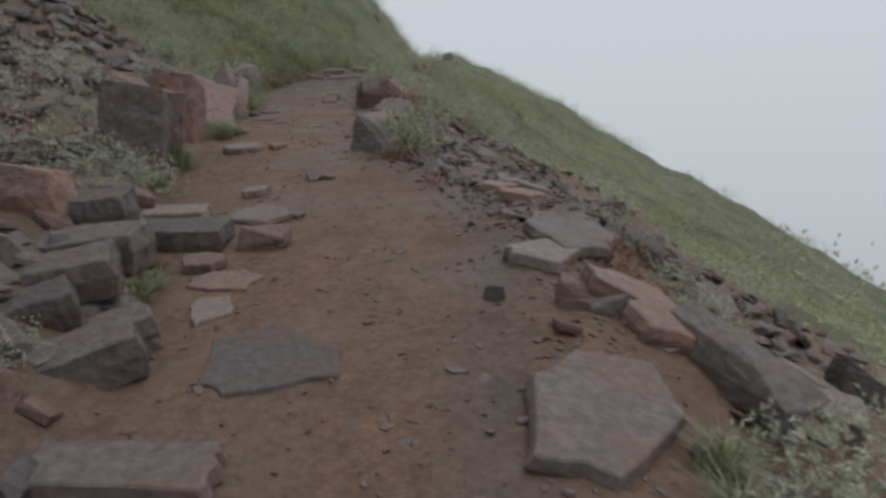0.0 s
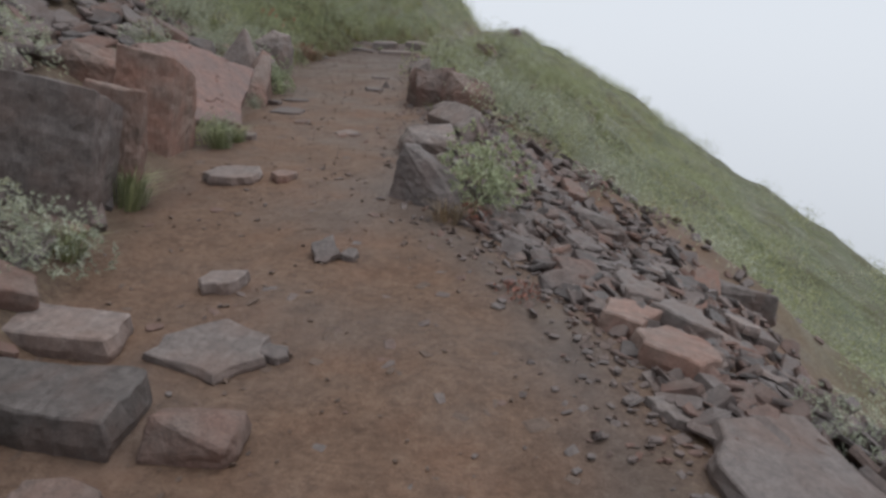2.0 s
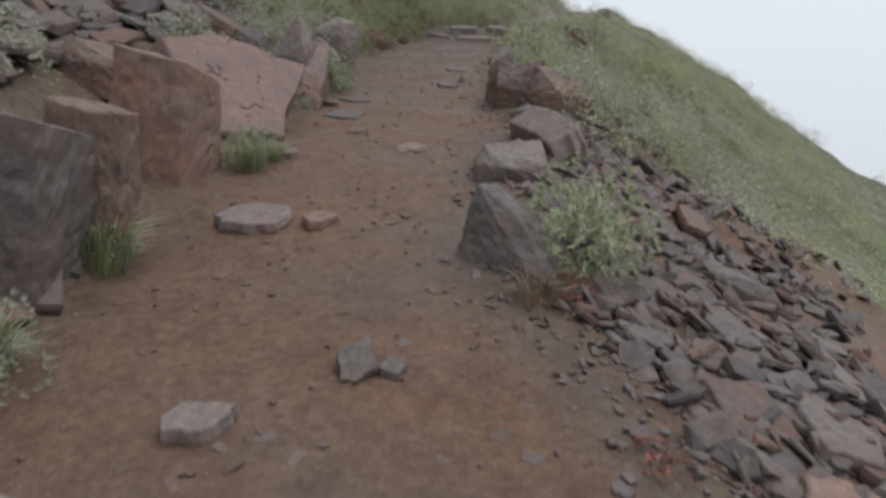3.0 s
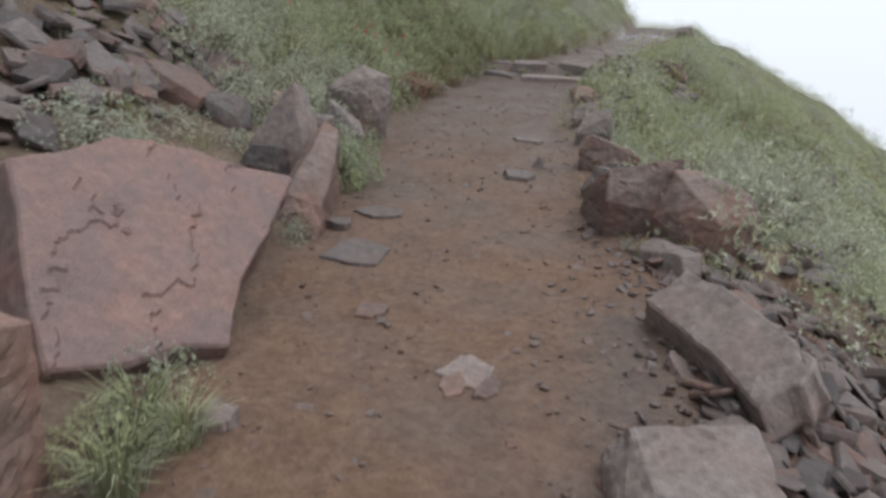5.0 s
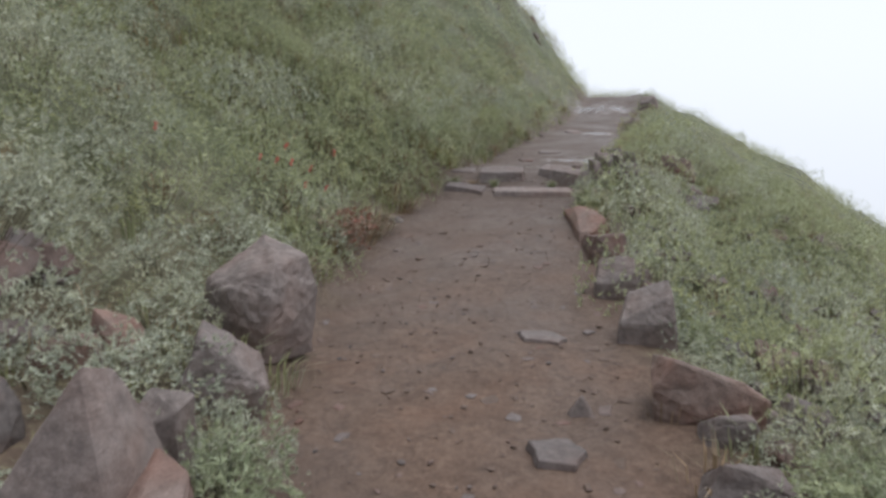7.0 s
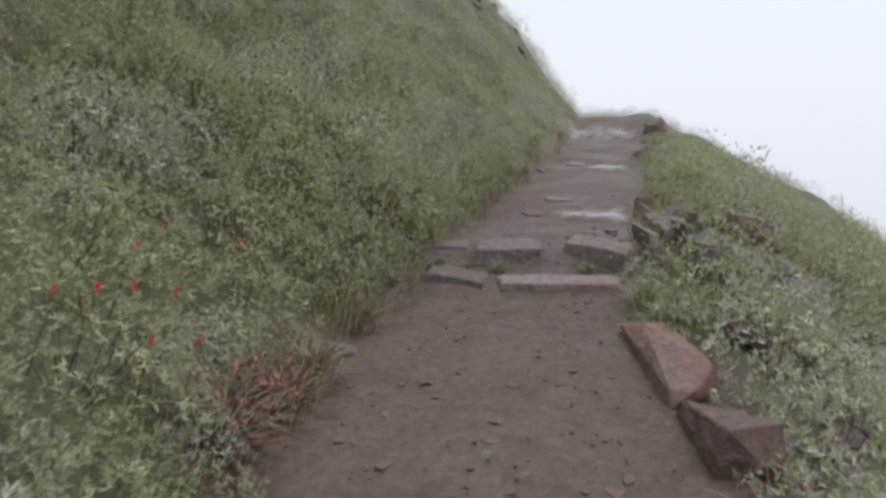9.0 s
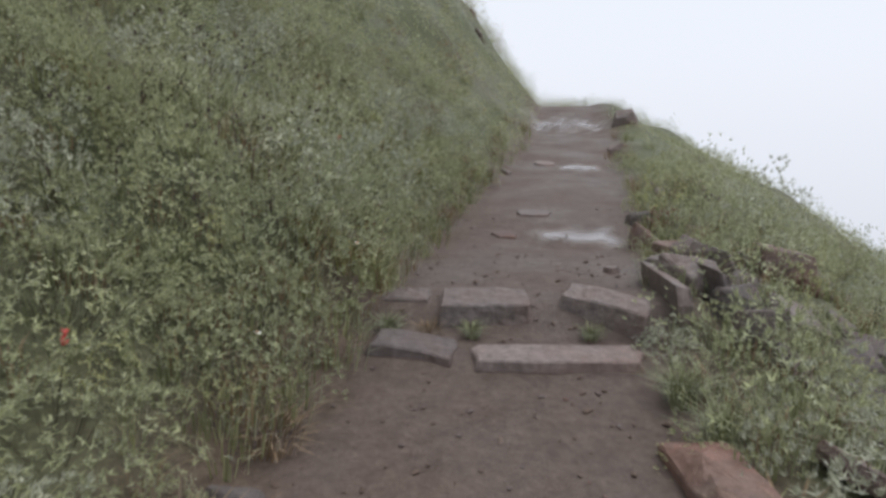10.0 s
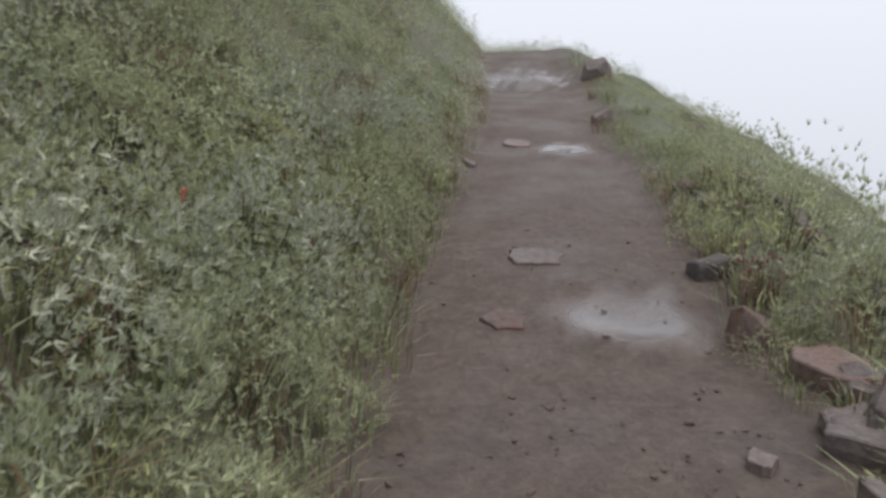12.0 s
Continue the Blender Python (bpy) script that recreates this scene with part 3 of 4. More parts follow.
slab("g", -1.78, 16.46, 0.11, 0.14, 0.03)
slab("g", -1.44, 16.51, 0.26, 0.33, 0.07)
block("r", -1.43, 17.33, 0.18, 0.11, 0.17)
slab("r", -1.32, 16.95, 0.29, 0.36, 0.08)
slab("g", -2.13, 18.45, 0.3, 0.28, 0.015, 0, 0, 0, 0.05, label="low stone worn flush into the muddy trail")
slab("r", -2.39, 17.69, 0.22, 0.22, 0.015, 0, 0, 0, 0.05, label="low stone worn flush into the muddy trail")
slab("g", -1.85, 21.73, 0.28, 0.3, 0.02, 0, 0, 0, 0.05)
slab("g", -2.38, 20.86, 0.15, 0.19, 0.04)
block("g", -0.83, 22.52, 0.24, 0.14, 0.15)
block("g", -0.26, 25.42, 0.44, 0.23, 0.24)
block("d", -3.27, 14.28, 0.24, 0.12, 0.06)
block("g", -1.28, 16.3, 0.06, 0.4, 0.2, 30)
block("g", -1.45, 15.95, 0.2, 0.3, 0.18, 30)
block("g", -1.3, 16.5, 0.24, 0.34, 0.2, 50)
slab("g", -0.95, 15.9, 0.3, 0.34, 0.08, 20)
block("r", -0.75, 16.6, 0.4, 0.3, 0.2)
slab("r", -2.15, 4.75, 0.4, 0.34, 0.07)
block("g", -2.05, 2.6, 0.34, 0.3, 0.16)
put_stone("rock", "dark basalt slab stacked among the trailside rocks", "d", "plank", -1.42, 2.98, 0.42, 0.22, 0.12, 28, 0, -14, 0.08)

slab("r", -1.57, 8.3, 0.11, 0.16, 0.012, 6, 0, 0, 0.05, label="small stone worn flush into the trail soil")
slab("r", -1.44, 8.29, 0.11, 0.15, 0.012, -12, 0, 0, 0.05, label="small stone worn flush into the trail soil")

# the two low steps of flat slabs across the trail
STEP = "long flat stone slab set as a step across the trail"
put_stone("step_stone", STEP, "g", "plank", -2.82, 15.35, 0.40, 0.22, 0.035, -8, 2, 7, 0.09)
put_stone("step_stone", STEP, "g", "plank", -2.17, 15.29, 0.78, 0.18, 0.025, 1, 3, 0, 0.09)
put_stone("step_stone", STEP, "g", "plank", -2.50, 15.66, 0.46, 0.22, 0.045, 2, 1, 0, 0.2)
put_stone("step_stone", STEP, "g", "plank", -2.92, 15.74, 0.32, 0.18, 0.015, -4, 0, 0, 0.12)
put_stone("step_stone", STEP, "g", "plank", -1.94, 15.64, 0.44, 0.16, 0.075, -26, 2, 8, 0.14)

# ---- scree: loose flat stones that spill over the outer edge ----
rnd = random.Random(5)
SCREE = []
for i in range(14):
    tone = "ggrgdgrggdgrgg"[i]
    SCREE.append(stone_mesh("scree_stone", TONES[tone][0], 1.0, rnd.uniform(0.5, 0.85), rnd.uniform(0.09, 0.22), 300 + i, "slab" if i % 5 else "block", 1, 0.5))


def scatter_stone(x, y, size, lift=0.0, wild=16):
    me = SCREE[rnd.randrange(len(SCREE))]
    ob = new("scree_stone", me)
    turn = slope_turn(x, y) @ pose(0, 0, 0, rnd.gauss(0, wild), rnd.gauss(0, wild), rnd.uniform(0, 360))
    ob.matrix_world = Matrix.Translation((x, y, float(ground(x, y)) + lift - 0.05 * size)) @ turn @ Matrix.Diagonal((size, size, size, 1))
    tone = me.materials[0].name.split("_")[0]
    tagged(ob, f"loose {tone} stone flake on the scree slope", "stone", "scree stones")


for i in range(235):
    y = rnd.uniform(4.7, 9.3)
    e = 0.15 + abs(rnd.gauss(0, 1.0)) * (0.9 + 0.35 * (y < 7.5))
    size = rnd.choice((0.08, 0.1, 0.12, 0.15, 0.18, 0.22, 0.28)) * (0.75 + min(e, 1.5) * 0.3)
    scatter_stone(float(np.interp(y, RIGHT_Y, RIGHT_X)) + e, y, size, rnd.uniform(0, 0.05) * (e > 0.4))
for i in range(50):
    y = rnd.uniform(1.6, 4.7)
    scatter_stone(float(np.interp(y, RIGHT_Y, RIGHT_X)) + rnd.uniform(0.15, 2.2), y, rnd.uniform(0.06, 0.2))


def joined(name, placed, material_list, label, category):
    """Many small pieces as one object: placed holds (verts, faces, matrix, material number)."""
    vs, fs, ms, at = [], [], [], 0
    for verts, faces, m, k in placed:
        m = np.array(m)
        vs.append(verts @ m[:3, :3].T + m[:3, 3])
        fs.append(faces + at)
        ms.append(np.full(len(faces), k))
        at += len(verts)
    V, F, K = np.concatenate(vs), np.concatenate(fs), np.concatenate(ms)
    me = bpy.data.meshes.new(name)
    me.vertices.add(len(V))
    me.vertices.foreach_set("co", V.astype(np.float32).ravel())
    n = F.shape[1]
    me.loops.add(F.size)
    me.loops.foreach_set("vertex_index", F.astype(np.int32).ravel())
    me.polygons.add(len(F))
    me.polygons.foreach_set("loop_start", (np.arange(len(F)) * n).astype(np.int32))
    for material in material_list:
        me.materials.append(material)
    me.polygons.foreach_set("material_index", K.astype(np.int32))
    me.polygons.foreach_set("use_smooth", [False] * len(F))
    me.update(calc_edges=True)
    me.validate()
    return tagged(new(name, me), label, category, kind="stuff")


def tri_arrays(bm):
    bmesh.ops.triangulate(bm, faces=bm.faces[:])
    bm.verts.index_update()
    v = np.array([tuple(x.co) for x in bm.verts])
    f = np.array([[x.index for x in p.verts] for p in bm.faces])
    bm.free()
    return v, f


CHIPS = [tri_arrays(stone_bmesh(1.0, rnd.uniform(0.6, 0.9), rnd.uniform(0.2, 0.55), 400 + i, "slab" if i % 2 else "block", 0)) for i in range(10)]


def chip(x, y, size, lift=0.0, wild=14):
    v, f = CHIPS[rnd.randrange(10)]
    turn = slope_turn(x, y) @ pose(0, 0, 0, rnd.gauss(0, wild), rnd.gauss(0, wild), rnd.uniform(0, 360))
    m = Matrix.Translation((x, y, float(ground(x, y)) + lift + 0.004)) @ turn @ Matrix.Diagonal((size, size, size, 1))
    return v, f, m @ Matrix.Diagonal((1, 1, rnd.choice((0.35, 0.5, 0.7)), 1)), rnd.choice((0, 0, 0, 0, 1, 2, 2))


ROCKS3 = [ROCK_GREY, ROCK_DARK, ROCK_RED]
gravel = []
for i in range(1700):
    y = rnd.uniform(2.0, 10.5)
    gravel.append(chip(float(np.interp(y, RIGHT_Y, RIGHT_X)) + rnd.gauss(0.36, 0.22), y, abs(rnd.gauss(0.012, 0.012)) + 0.007))
for i in range(420):
    y = rnd.uniform(1.5, 19)
    a, b = float(np.interp(y, LEFT_Y, LEFT_X)), float(np.interp(y, RIGHT_Y, RIGHT_X))
    gravel.append(chip(a + (b - a) * rnd.random() ** 0.8, y, abs(rnd.gauss(0.008, 0.012)) + 0.005))
for i in range(1300):
    y = rnd.uniform(1.5, 17)
    a, b = float(np.interp(y, LEFT_Y, LEFT_X)), float(np.interp(y, RIGHT_Y, RIGHT_X))
    v, f, m, k = chip(a + (b - a) * rnd.random(), y, abs(rnd.gauss(0.008, 0.01)) + 0.005)
    gravel.append((v, f, m, 3))
for i in range(2000):
    y = rnd.uniform(4.3, 10.2)
    gravel.append(chip(float(np.interp(y, RIGHT_Y, RIGHT_X)) + rnd.gauss(0.42, 0.26), y, abs(rnd.gauss(0.02, 0.014)) + 0.014, 0, 24))
for i in range(420):
    y = rnd.uniform(1.2, 14)
    a, b = float(np.interp(y, LEFT_Y, LEFT_X)), float(np.interp(y, RIGHT_Y, RIGHT_X))
    v, f, m, k = chip(a + (b - a) * rnd.random(), y, rnd.uniform(0.03, 0.085), -0.007, 6)
    gravel.append((v, f, m @ Matrix.Diagonal((1, 1, 0.4, 1)), rnd.choice((0, 2, 3, 3))))
joined("gravel", gravel, [ROCK_GREY, ROCK_GREY, ROCK_RED, CLOD], "small grey and rusty gravel strewn over the trail", "gravel")
rubble = []
for i in range(1700):
    y = rnd.uniform(4.8, 11.4)
    e = 1.0 + rnd.random() ** 0.9 * 5.2
    rubble.append(chip(float(np.interp(y, LEFT_Y, LEFT_X)) - e, y, rnd.uniform(0.07, 0.34), rnd.uniform(0, 0.05)))
for i in range(1900):
    y = rnd.uniform(4.4, 9.8)
    rubble.append(chip(float(np.interp(y, RIGHT_Y, RIGHT_X)) + 0.25 + abs(rnd.gauss(0, 1.1)), y, rnd.uniform(0.04, 0.17), rnd.uniform(0, 0.03), 20))
for i in range(260):
    y = rnd.uniform(10, 20)
    rubble.append(chip(float(np.interp(y, RIGHT_Y, RIGHT_X)) + rnd.uniform(0.3, 3.0), y, rnd.uniform(0.06, 0.3)))
for i in range(220):
    y = rnd.uniform(2.0, 6.0)
    rubble.append(chip(float(np.interp(y, LEFT_Y, LEFT_X)) - 0.05 - rnd.random() * 1.6, y, rnd.uniform(0.06, 0.26)))
for i in range(26):
    y = rnd.uniform(26, 33)
    rubble.append(chip(float(np.interp(y, LEFT_Y, LEFT_X)) - rnd.uniform(1.2, 5.5), y, rnd.uniform(0.2, 0.45), -0.05))
joined("rubble", rubble, ROCKS3, "talus of broken dark volcanic stones on the slope", "rubble")


# ---- plants ----
def leaves(points, axes, per, length, width, spread, rs, droop=0.25, slim=False):
    """Rosettes of narrow leaves, four-cornered; slim ones taper from foot to tip in one triangle."""
    n = len(points)
    P, A = np.repeat(points, per, 0), np.repeat(axes, per, 0)
    side = np.cross(A, rs.normal(size=(n * per, 3)))
    side /= np.linalg.norm(side, axis=1, keepdims=True) + 1e-9
    phi = np.radians(rs.uniform(spread[0], spread[1], n * per))[:, None]
    D = A * np.cos(phi) + side * np.sin(phi)
    T = np.cross(D, A + rs.normal(size=D.shape) * 0.3)
    T /= np.linalg.norm(T, axis=1, keepdims=True) + 1e-9
    L = length * rs.uniform(0.6, 1.15, n * per)[:, None]
    Wd = width * rs.uniform(0.7, 1.2, n * per)[:, None]
    mid = P + D * L * 0.55
    tip = P + D * L + np.array([0, 0, -1.0]) * L * droop
    if slim:
        V = np.stack([P + D * L * 0.1 + T * Wd / 2, tip, P + D * L * 0.1 - T * Wd / 2], 1).reshape(-1, 3)
        return V, np.arange(n * per * 3).reshape(-1, 3)
    V = np.stack([P, mid + T * Wd / 2, tip, mid - T * Wd / 2], 1).reshape(-1, 3)
    b = np.arange(n * per)[:, None] * 4
    F = np.concatenate([b + np.array([[0, 1, 2]]), b + np.array([[0, 2, 3]])])
    return V, F


def dome_points(n, radius, height, rs, low=0.0):
    """Points and outward axes over an uneven dome."""
    th = rs.uniform(0, 2 * math.pi, n)
    u = rs.uniform(low, 1, n)
    lump = 1 + 0.22 * np.sin(2 * th + rs.uniform(0, 6)) + 0.16 * np.sin(5 * th + 7 * u + rs.uniform(0, 6)) + rs.normal(0, 0.045, n)
    r = np.sqrt(1 - u**2)
    N = np.stack([r * np.cos(th), r * np.sin(th), u], -1)
    P = N * np.array([radius, radius, height]) * lump[:, None]
    A = N + np.array([0, 0, 0.7])
    return P, A / np.linalg.norm(A, axis=1, keepdims=True)


def shrub_arrays(sprigs, per, length, width, seed, radius=0.3, height=0.26, droop=0.08):
    """A mound of leafy shoots over a close inner layer of broader leaves."""
    rs = np.random.RandomState(seed)
    P, A = dome_points(sprigs, radius, height, rs)
    V, F = leaves(P, A, per, length, width * 1.15, (5, 52), rs, droop, True)
    P2, A2 = dome_points(sprigs // 2, radius * 0.84, height * 0.82, rs)
    V2, F2 = leaves(P2, A2, max(per - 5, 3), length * 1.1, width * 1.9, (35, 95), rs, 0.1, True)
    return np.concatenate([V, V2]), np.concatenate([F, F2 + len(V)])


def grass_arrays(blades, length, seed, radius=0.09):
    rs = np.random.RandomState(seed)
    th, r = rs.uniform(0, 2 * math.pi, blades), radius * np.sqrt(rs.random_sample(blades))
    base = np.stack([r * np.cos(th), r * np.sin(th), np.full(blades, -0.02)], -1)
    out = np.stack([np.cos(th), np.sin(th), np.zeros(blades)], -1) * rs.uniform(0.1, 0.75, blades)[:, None]
    L = length * rs.uniform(0.5, 1.1, blades)[:, None]
    side = np.stack([-np.sin(th), np.cos(th), np.zeros(blades)], -1) * 0.0035
    up = np.array([0, 0, 1.0])
    mid = base + (up + out * 0.5) * L * 0.55
    tip = base + (up * 0.75 + out * 1.4) * L
    V = np.stack([base - side, base + side, mid + side * 0.9, mid - side * 0.9, tip], 1).reshape(-1, 3)
    b = np.arange(blades)[:, None] * 5
    return V, np.concatenate([b + np.array([[0, 1, 2]]), b + np.array([[0, 2, 3]]), b + np.array([[3, 2, 4]])])


def stem_arrays(count, radius, height, seed):
    rs = np.random.RandomState(seed)
    vs, fs = [], []
    for i in range(count):
        a, r = rs.uniform(0, 6.28), radius * rs.uniform(0.2, 0.85)
        tip = np.array([r * math.cos(a), r * math.sin(a), height * rs.uniform(0.55, 0.9)])
        foot = np.array([tip[0] * 0.15, tip[1] * 0.15, -0.05])
        for k in range(3):
            b = 2.09 * k
            o = np.array([math.cos(b), math.sin(b), 0])
            vs += [foot + o * 0.003, tip + o * 0.001]
        n = len(vs) - 6
        fs += [(n + 2 * k, n + 2 * ((k + 1) % 3), n + 2 * ((k + 1) % 3) + 1) for k in range(3)] + [(n + 2 * k, n + 2 * ((k + 1) % 3) + 1, n + 2 * k + 1) for k in range(3)]
    return np.array(vs), np.array(fs)


def array_mesh(name, arrays, material):
    return link_mesh(name, arrays[0], arrays[1].tolist(), material)


class Plant:
    """A kind of plant: shared meshes of its foliage and its stems."""

    def __init__(self, name, label, category, foliage, stems, stem_material=STEM, crown="crown"):
        self.crown = crown
        self.name, self.label, self.category, self.foliage = name, label, category, foliage
        self.stems = array_mesh("stem", stems, stem_material)

    def put(self, x, y, scale=1.0, tall=1.0, yaw=None, lift=0.0, group="", label=""):
        top = new(self.name)
        top.empty_display_size = 0.1
        top.matrix_world = Matrix.Translation((x, y, float(ground(x, y)) + lift)) @ slope_turn(x, y, 0.6) @ pose(0, 0, 0, 0, 0, rnd.uniform(0, 360) if yaw is None else yaw) @ Matrix.Diagonal((scale, scale, scale * tall, 1))
        new("stem", self.stems).parent = top
        new(self.crown, self.foliage[rnd.randrange(len(self.foliage))]).parent = top
        return tagged(top, label or self.label, self.category, group)


STEMS = stem_arrays(14, 0.28, 0.24, 3)
BIG_STEMS = stem_arrays(20, 0.42, 0.36, 8)
big_silver = Plant("silver_shrub", "large silvery green shrub mound with narrow downy leaves", "shrub", [array_mesh("silver_foliage", shrub_arrays(520, 9, 0.038, 0.0054, 120 + i, 0.44, 0.42), LEAF_SILVER) for i in range(4)], BIG_STEMS)
big_green = Plant("green_shrub", "large green shrub mound with dense narrow leaves", "shrub", [array_mesh("green_foliage", shrub_arrays(600, 9, 0.034, 0.0042, 130 + i, 0.44, 0.38), LEAF_GREEN) for i in range(4)], BIG_STEMS)
silver = Plant("silver_shrub", "low silvery green shrub with narrow downy leaves", "shrub", [array_mesh("silver_foliage", shrub_arrays(270, 9, 0.038, 0.0056, 20 + i, 0.3, 0.29), LEAF_SILVER) for i in range(5)], STEMS)
green = Plant("green_shrub", "low green shrub with dense narrow leaves", "shrub", [array_mesh("green_foliage", shrub_arrays(300, 9, 0.032, 0.0042, 40 + i, 0.3, 0.28), LEAF_GREEN) for i in range(4)], STEMS)
hanging = Plant("hanging_shrub", "bright green shrub mound drooping over a trailside rock", "shrub", [array_mesh("hanging_foliage", shrub_arrays(420, 10, 0.044, 0.006, 140 + i, 0.24, 0.3, 0.3), LEAF_BRIGHT) for i in range(2)], STEMS)
tuft = Plant("grass_tuft", "tuft of wet green mountain grass beside stones", "grass", [array_mesh("blades", grass_arrays(150, 0.26, 60 + i), LEAF_GRASS) for i in range(3)], stem_arrays(4, 0.05, 0.08, 4), crown="crown")
withered = Plant("withered_tuft", "tuft of withered brown and rusty grass", "grass", [array_mesh("blades", grass_arrays(110, 0.2, 70 + i, 0.11), LEAF_RUST) for i in range(2)], stem_arrays(4, 0.05, 0.08, 5), crown="crown")
red = Plant("red_herb", "low herb with upright dark red leaf spikes", "plant", [array_mesh("red_spikes", shrub_arrays(60, 7, 0.045, 0.012, 80 + i, 0.18, 0.2), LEAF_RED) for i in range(2)], stem_arrays(16, 0.16, 0.2, 6), LEAF_RED)


def flower_arrays(seed):
    rs = np.random.RandomState(seed)
    P = np.array([[0, 0, 0.30 + 0.012 * k] for k in range(4)])
    return leaves(P, np.tile([[0.0, 0, 1]], (4, 1)), 5, 0.024, 0.009, (15, 60), rs, 0.0)


paintbrush = Plant("red_wildflower", "single scarlet wildflower standing above the shrubs", "flower", [array_mesh("petals", flower_arrays(90 + i), PETAL_RED) for i in range(2)], stem_arrays(2, 0.01, 0.34, 7), crown="petals")


def daisy(x, y):
    """A white-rayed flower with an orange eye above the leaves."""
    top = new("daisy")
    top.matrix_world = Matrix.Translation((x, y, float(ground(x, y)))) @ pose(0, 0, 0, -20, 0, rnd.uniform(0, 360))
    new("stem", paintbrush.stems).parent = top
    rs = np.random.RandomState(int(abs(x * 97)) + 3)
    new("petals", array_mesh("petals", leaves(np.array([[0, 0, 0.33]]), np.array([[0.0, 0, 1]]), 14, 0.02, 0.006, (75, 90), rs, 0.0), PETAL_WHITE)).parent = top
    new("eye", array_mesh("eye", leaves(np.array([[0, 0, 0.331]]), np.array([[0.0, 0, 1]]), 12, 0.008, 0.006, (20, 85), rs, 0.0), PETAL_ORANGE)).parent = top
    return tagged(top, "small white daisy with orange eye among shrubs", "flower")


silver.put(-1.67, 2.58, 0.42, 1.06, lift=-0.02)
silver.put(-3.53, 9.02, 0.89, 0.60, lift=-0.02)
silver.put(-3.0, 10.72, 0.6, 1.2, lift=-0.02)
silver.put(-2.72, 9.38, 0.30, 1.50, lift=-0.02)
silver.put(-3.66, 9.77, 0.59, 0.76, lift=-0.02)
silver.put(-3.38, 9.96, 0.52, 0.60, lift=-0.02)
silver.put(-3.44, 10.78, 0.98, 0.60, lift=-0.02)
silver.put(-2.92, 10.66, 0.61, 1.21, lift=-0.02)
silver.put(-1.14, 11.52, 0.65, 0.79, lift=-0.02)
silver.put(-0.73, 11.46, 0.44, 1.21, lift=-0.02)
silver.put(-1.27, 12.29, 0.82, 1.00, lift=-0.02)
tuft.put(-2.16, 5.31, 0.83, 1.01, lift=-0.02)
tuft.put(-2.30, 6.15, 0.90, 1.26, lift=-0.02)
tuft.put(-2.24, 6.04, 0.93, 1.50, lift=-0.02)
silver.put(-2.52, 7.94, 0.52, 1.13, lift=-0.02)
red.put(-0.10, 5.36, 0.45, 0.79, lift=-0.02)
silver.put(-2.74, 9.48, 0.30, 1.50, lift=-0.02)
silver.put(-1.67, 15.37, 0.52, 0.84, lift=-0.02)
big_silver.put(-2.75, 5.0, 0.85, 0.8)
big_silver.put(-2.32, 4.98, 0.6, 0.9)
big_silver.put(-3.55, 5.75, 0.8, 0.8)
big_silver.put(-3.7, 6.9, 1.0, 0.8)
big_silver.put(-3.1, 6.2, 0.6, 0.8)
big_silver.put(-3.6, 9.0, 0.7, 0.8)
paintbrush.put(-3.85, 13.25)
paintbrush.put(-3.55, 13.2)
paintbrush.put(-3.95, 12.95)
withered.put(-3.38, 13.1, 1.3)
withered.put(-3.3, 13.6, 1.2)
red.put(-3.36, 13.25, 0.7)
green.put(-2.42, 7.62, 0.55, 1.1)
tuft.put(-2.3, 7.5, 0.9)
tuft.put(-2.42, 7.75, 0.9)
tuft.put(-2.25, 7.72, 0.7)
tuft.put(-1.52, 3.42, 0.7)
tuft.put(-1.5, 3.6, 0.6)
daisy(-3.15, 15.55)
daisy(-3.4, 14.6)
daisy(-3.6, 16.2)
silver.put(-3.5, 11.2, 0.8)
silver.put(-3.75, 11.6, 0.9)
silver.put(-3.5, 12.15, 0.8)
silver.put(-3.7, 12.3, 0.9)
green.put(-3.5, 12.6, 0.9)
silver.put(-3.3, 10.7, 0.85, 1.1)
silver.put(-3.62, 10.55, 0.8)
hanging.put(-2.88, 10.42, 0.8, 1.25, label="dense green shrub mound bulging beside a pointed rock")
silver.put(-3.05, 10.45, 0.6, 1.2)
silver.put(-3.95, 11.0, 0.8)
silver.put(-1.15, 10.6, 0.5)
silver.put(-1.0, 11.0, 0.6)
silver.put(-1.15, 11.7, 0.6)
silver.put(-0.8, 10.3, 0.5)
paintbrush.put(-3.75, 13.4)
paintbrush.put(-3.9, 13.1)
paintbrush.put(-4.0, 13.5)
paintbrush.put(-3.65, 13.05)
paintbrush.put(-4.1, 13.9)
paintbrush.put(-3.8, 14.2)
paintbrush.put(-4.4, 12.6)
paintbrush.put(-3.2, 4.9)
paintbrush.put(-3.6, 17.0)
withered.put(-3.42, 13.3, 1.4)
withered.put(-3.3, 13.9, 1.2)
withered.put(-3.25, 14.6)
red.put(-3.4, 13.55, 0.8)
withered.put(-2.75, 15.5, 0.5)
tuft.put(-2.95, 15.52, 0.45)
tuft.put(-2.55, 15.5, 0.4)
tuft.put(-2.0, 15.5, 0.4)
tuft.put(-1.7, 15.0, 0.8)
tuft.put(-1.62, 14.7, 0.8)
withered.put(-1.2, 17.7, 0.8)
red.put(-1.15, 17.9, 0.6)
withered.put(-2.2, 4.4)
withered.put(-1.6, 3.9, 0.5)
red.put(-3.0, 5.3, 0.9)
withered.put(-3.4, 12.4, 1.2)
withered.put(-3.25, 9.3)
silver.put(-2.2, 5.15, 0.8)
tuft.put(-1.95, 4.2, 0.8)
withered.put(-0.5, 6.2, 0.8)
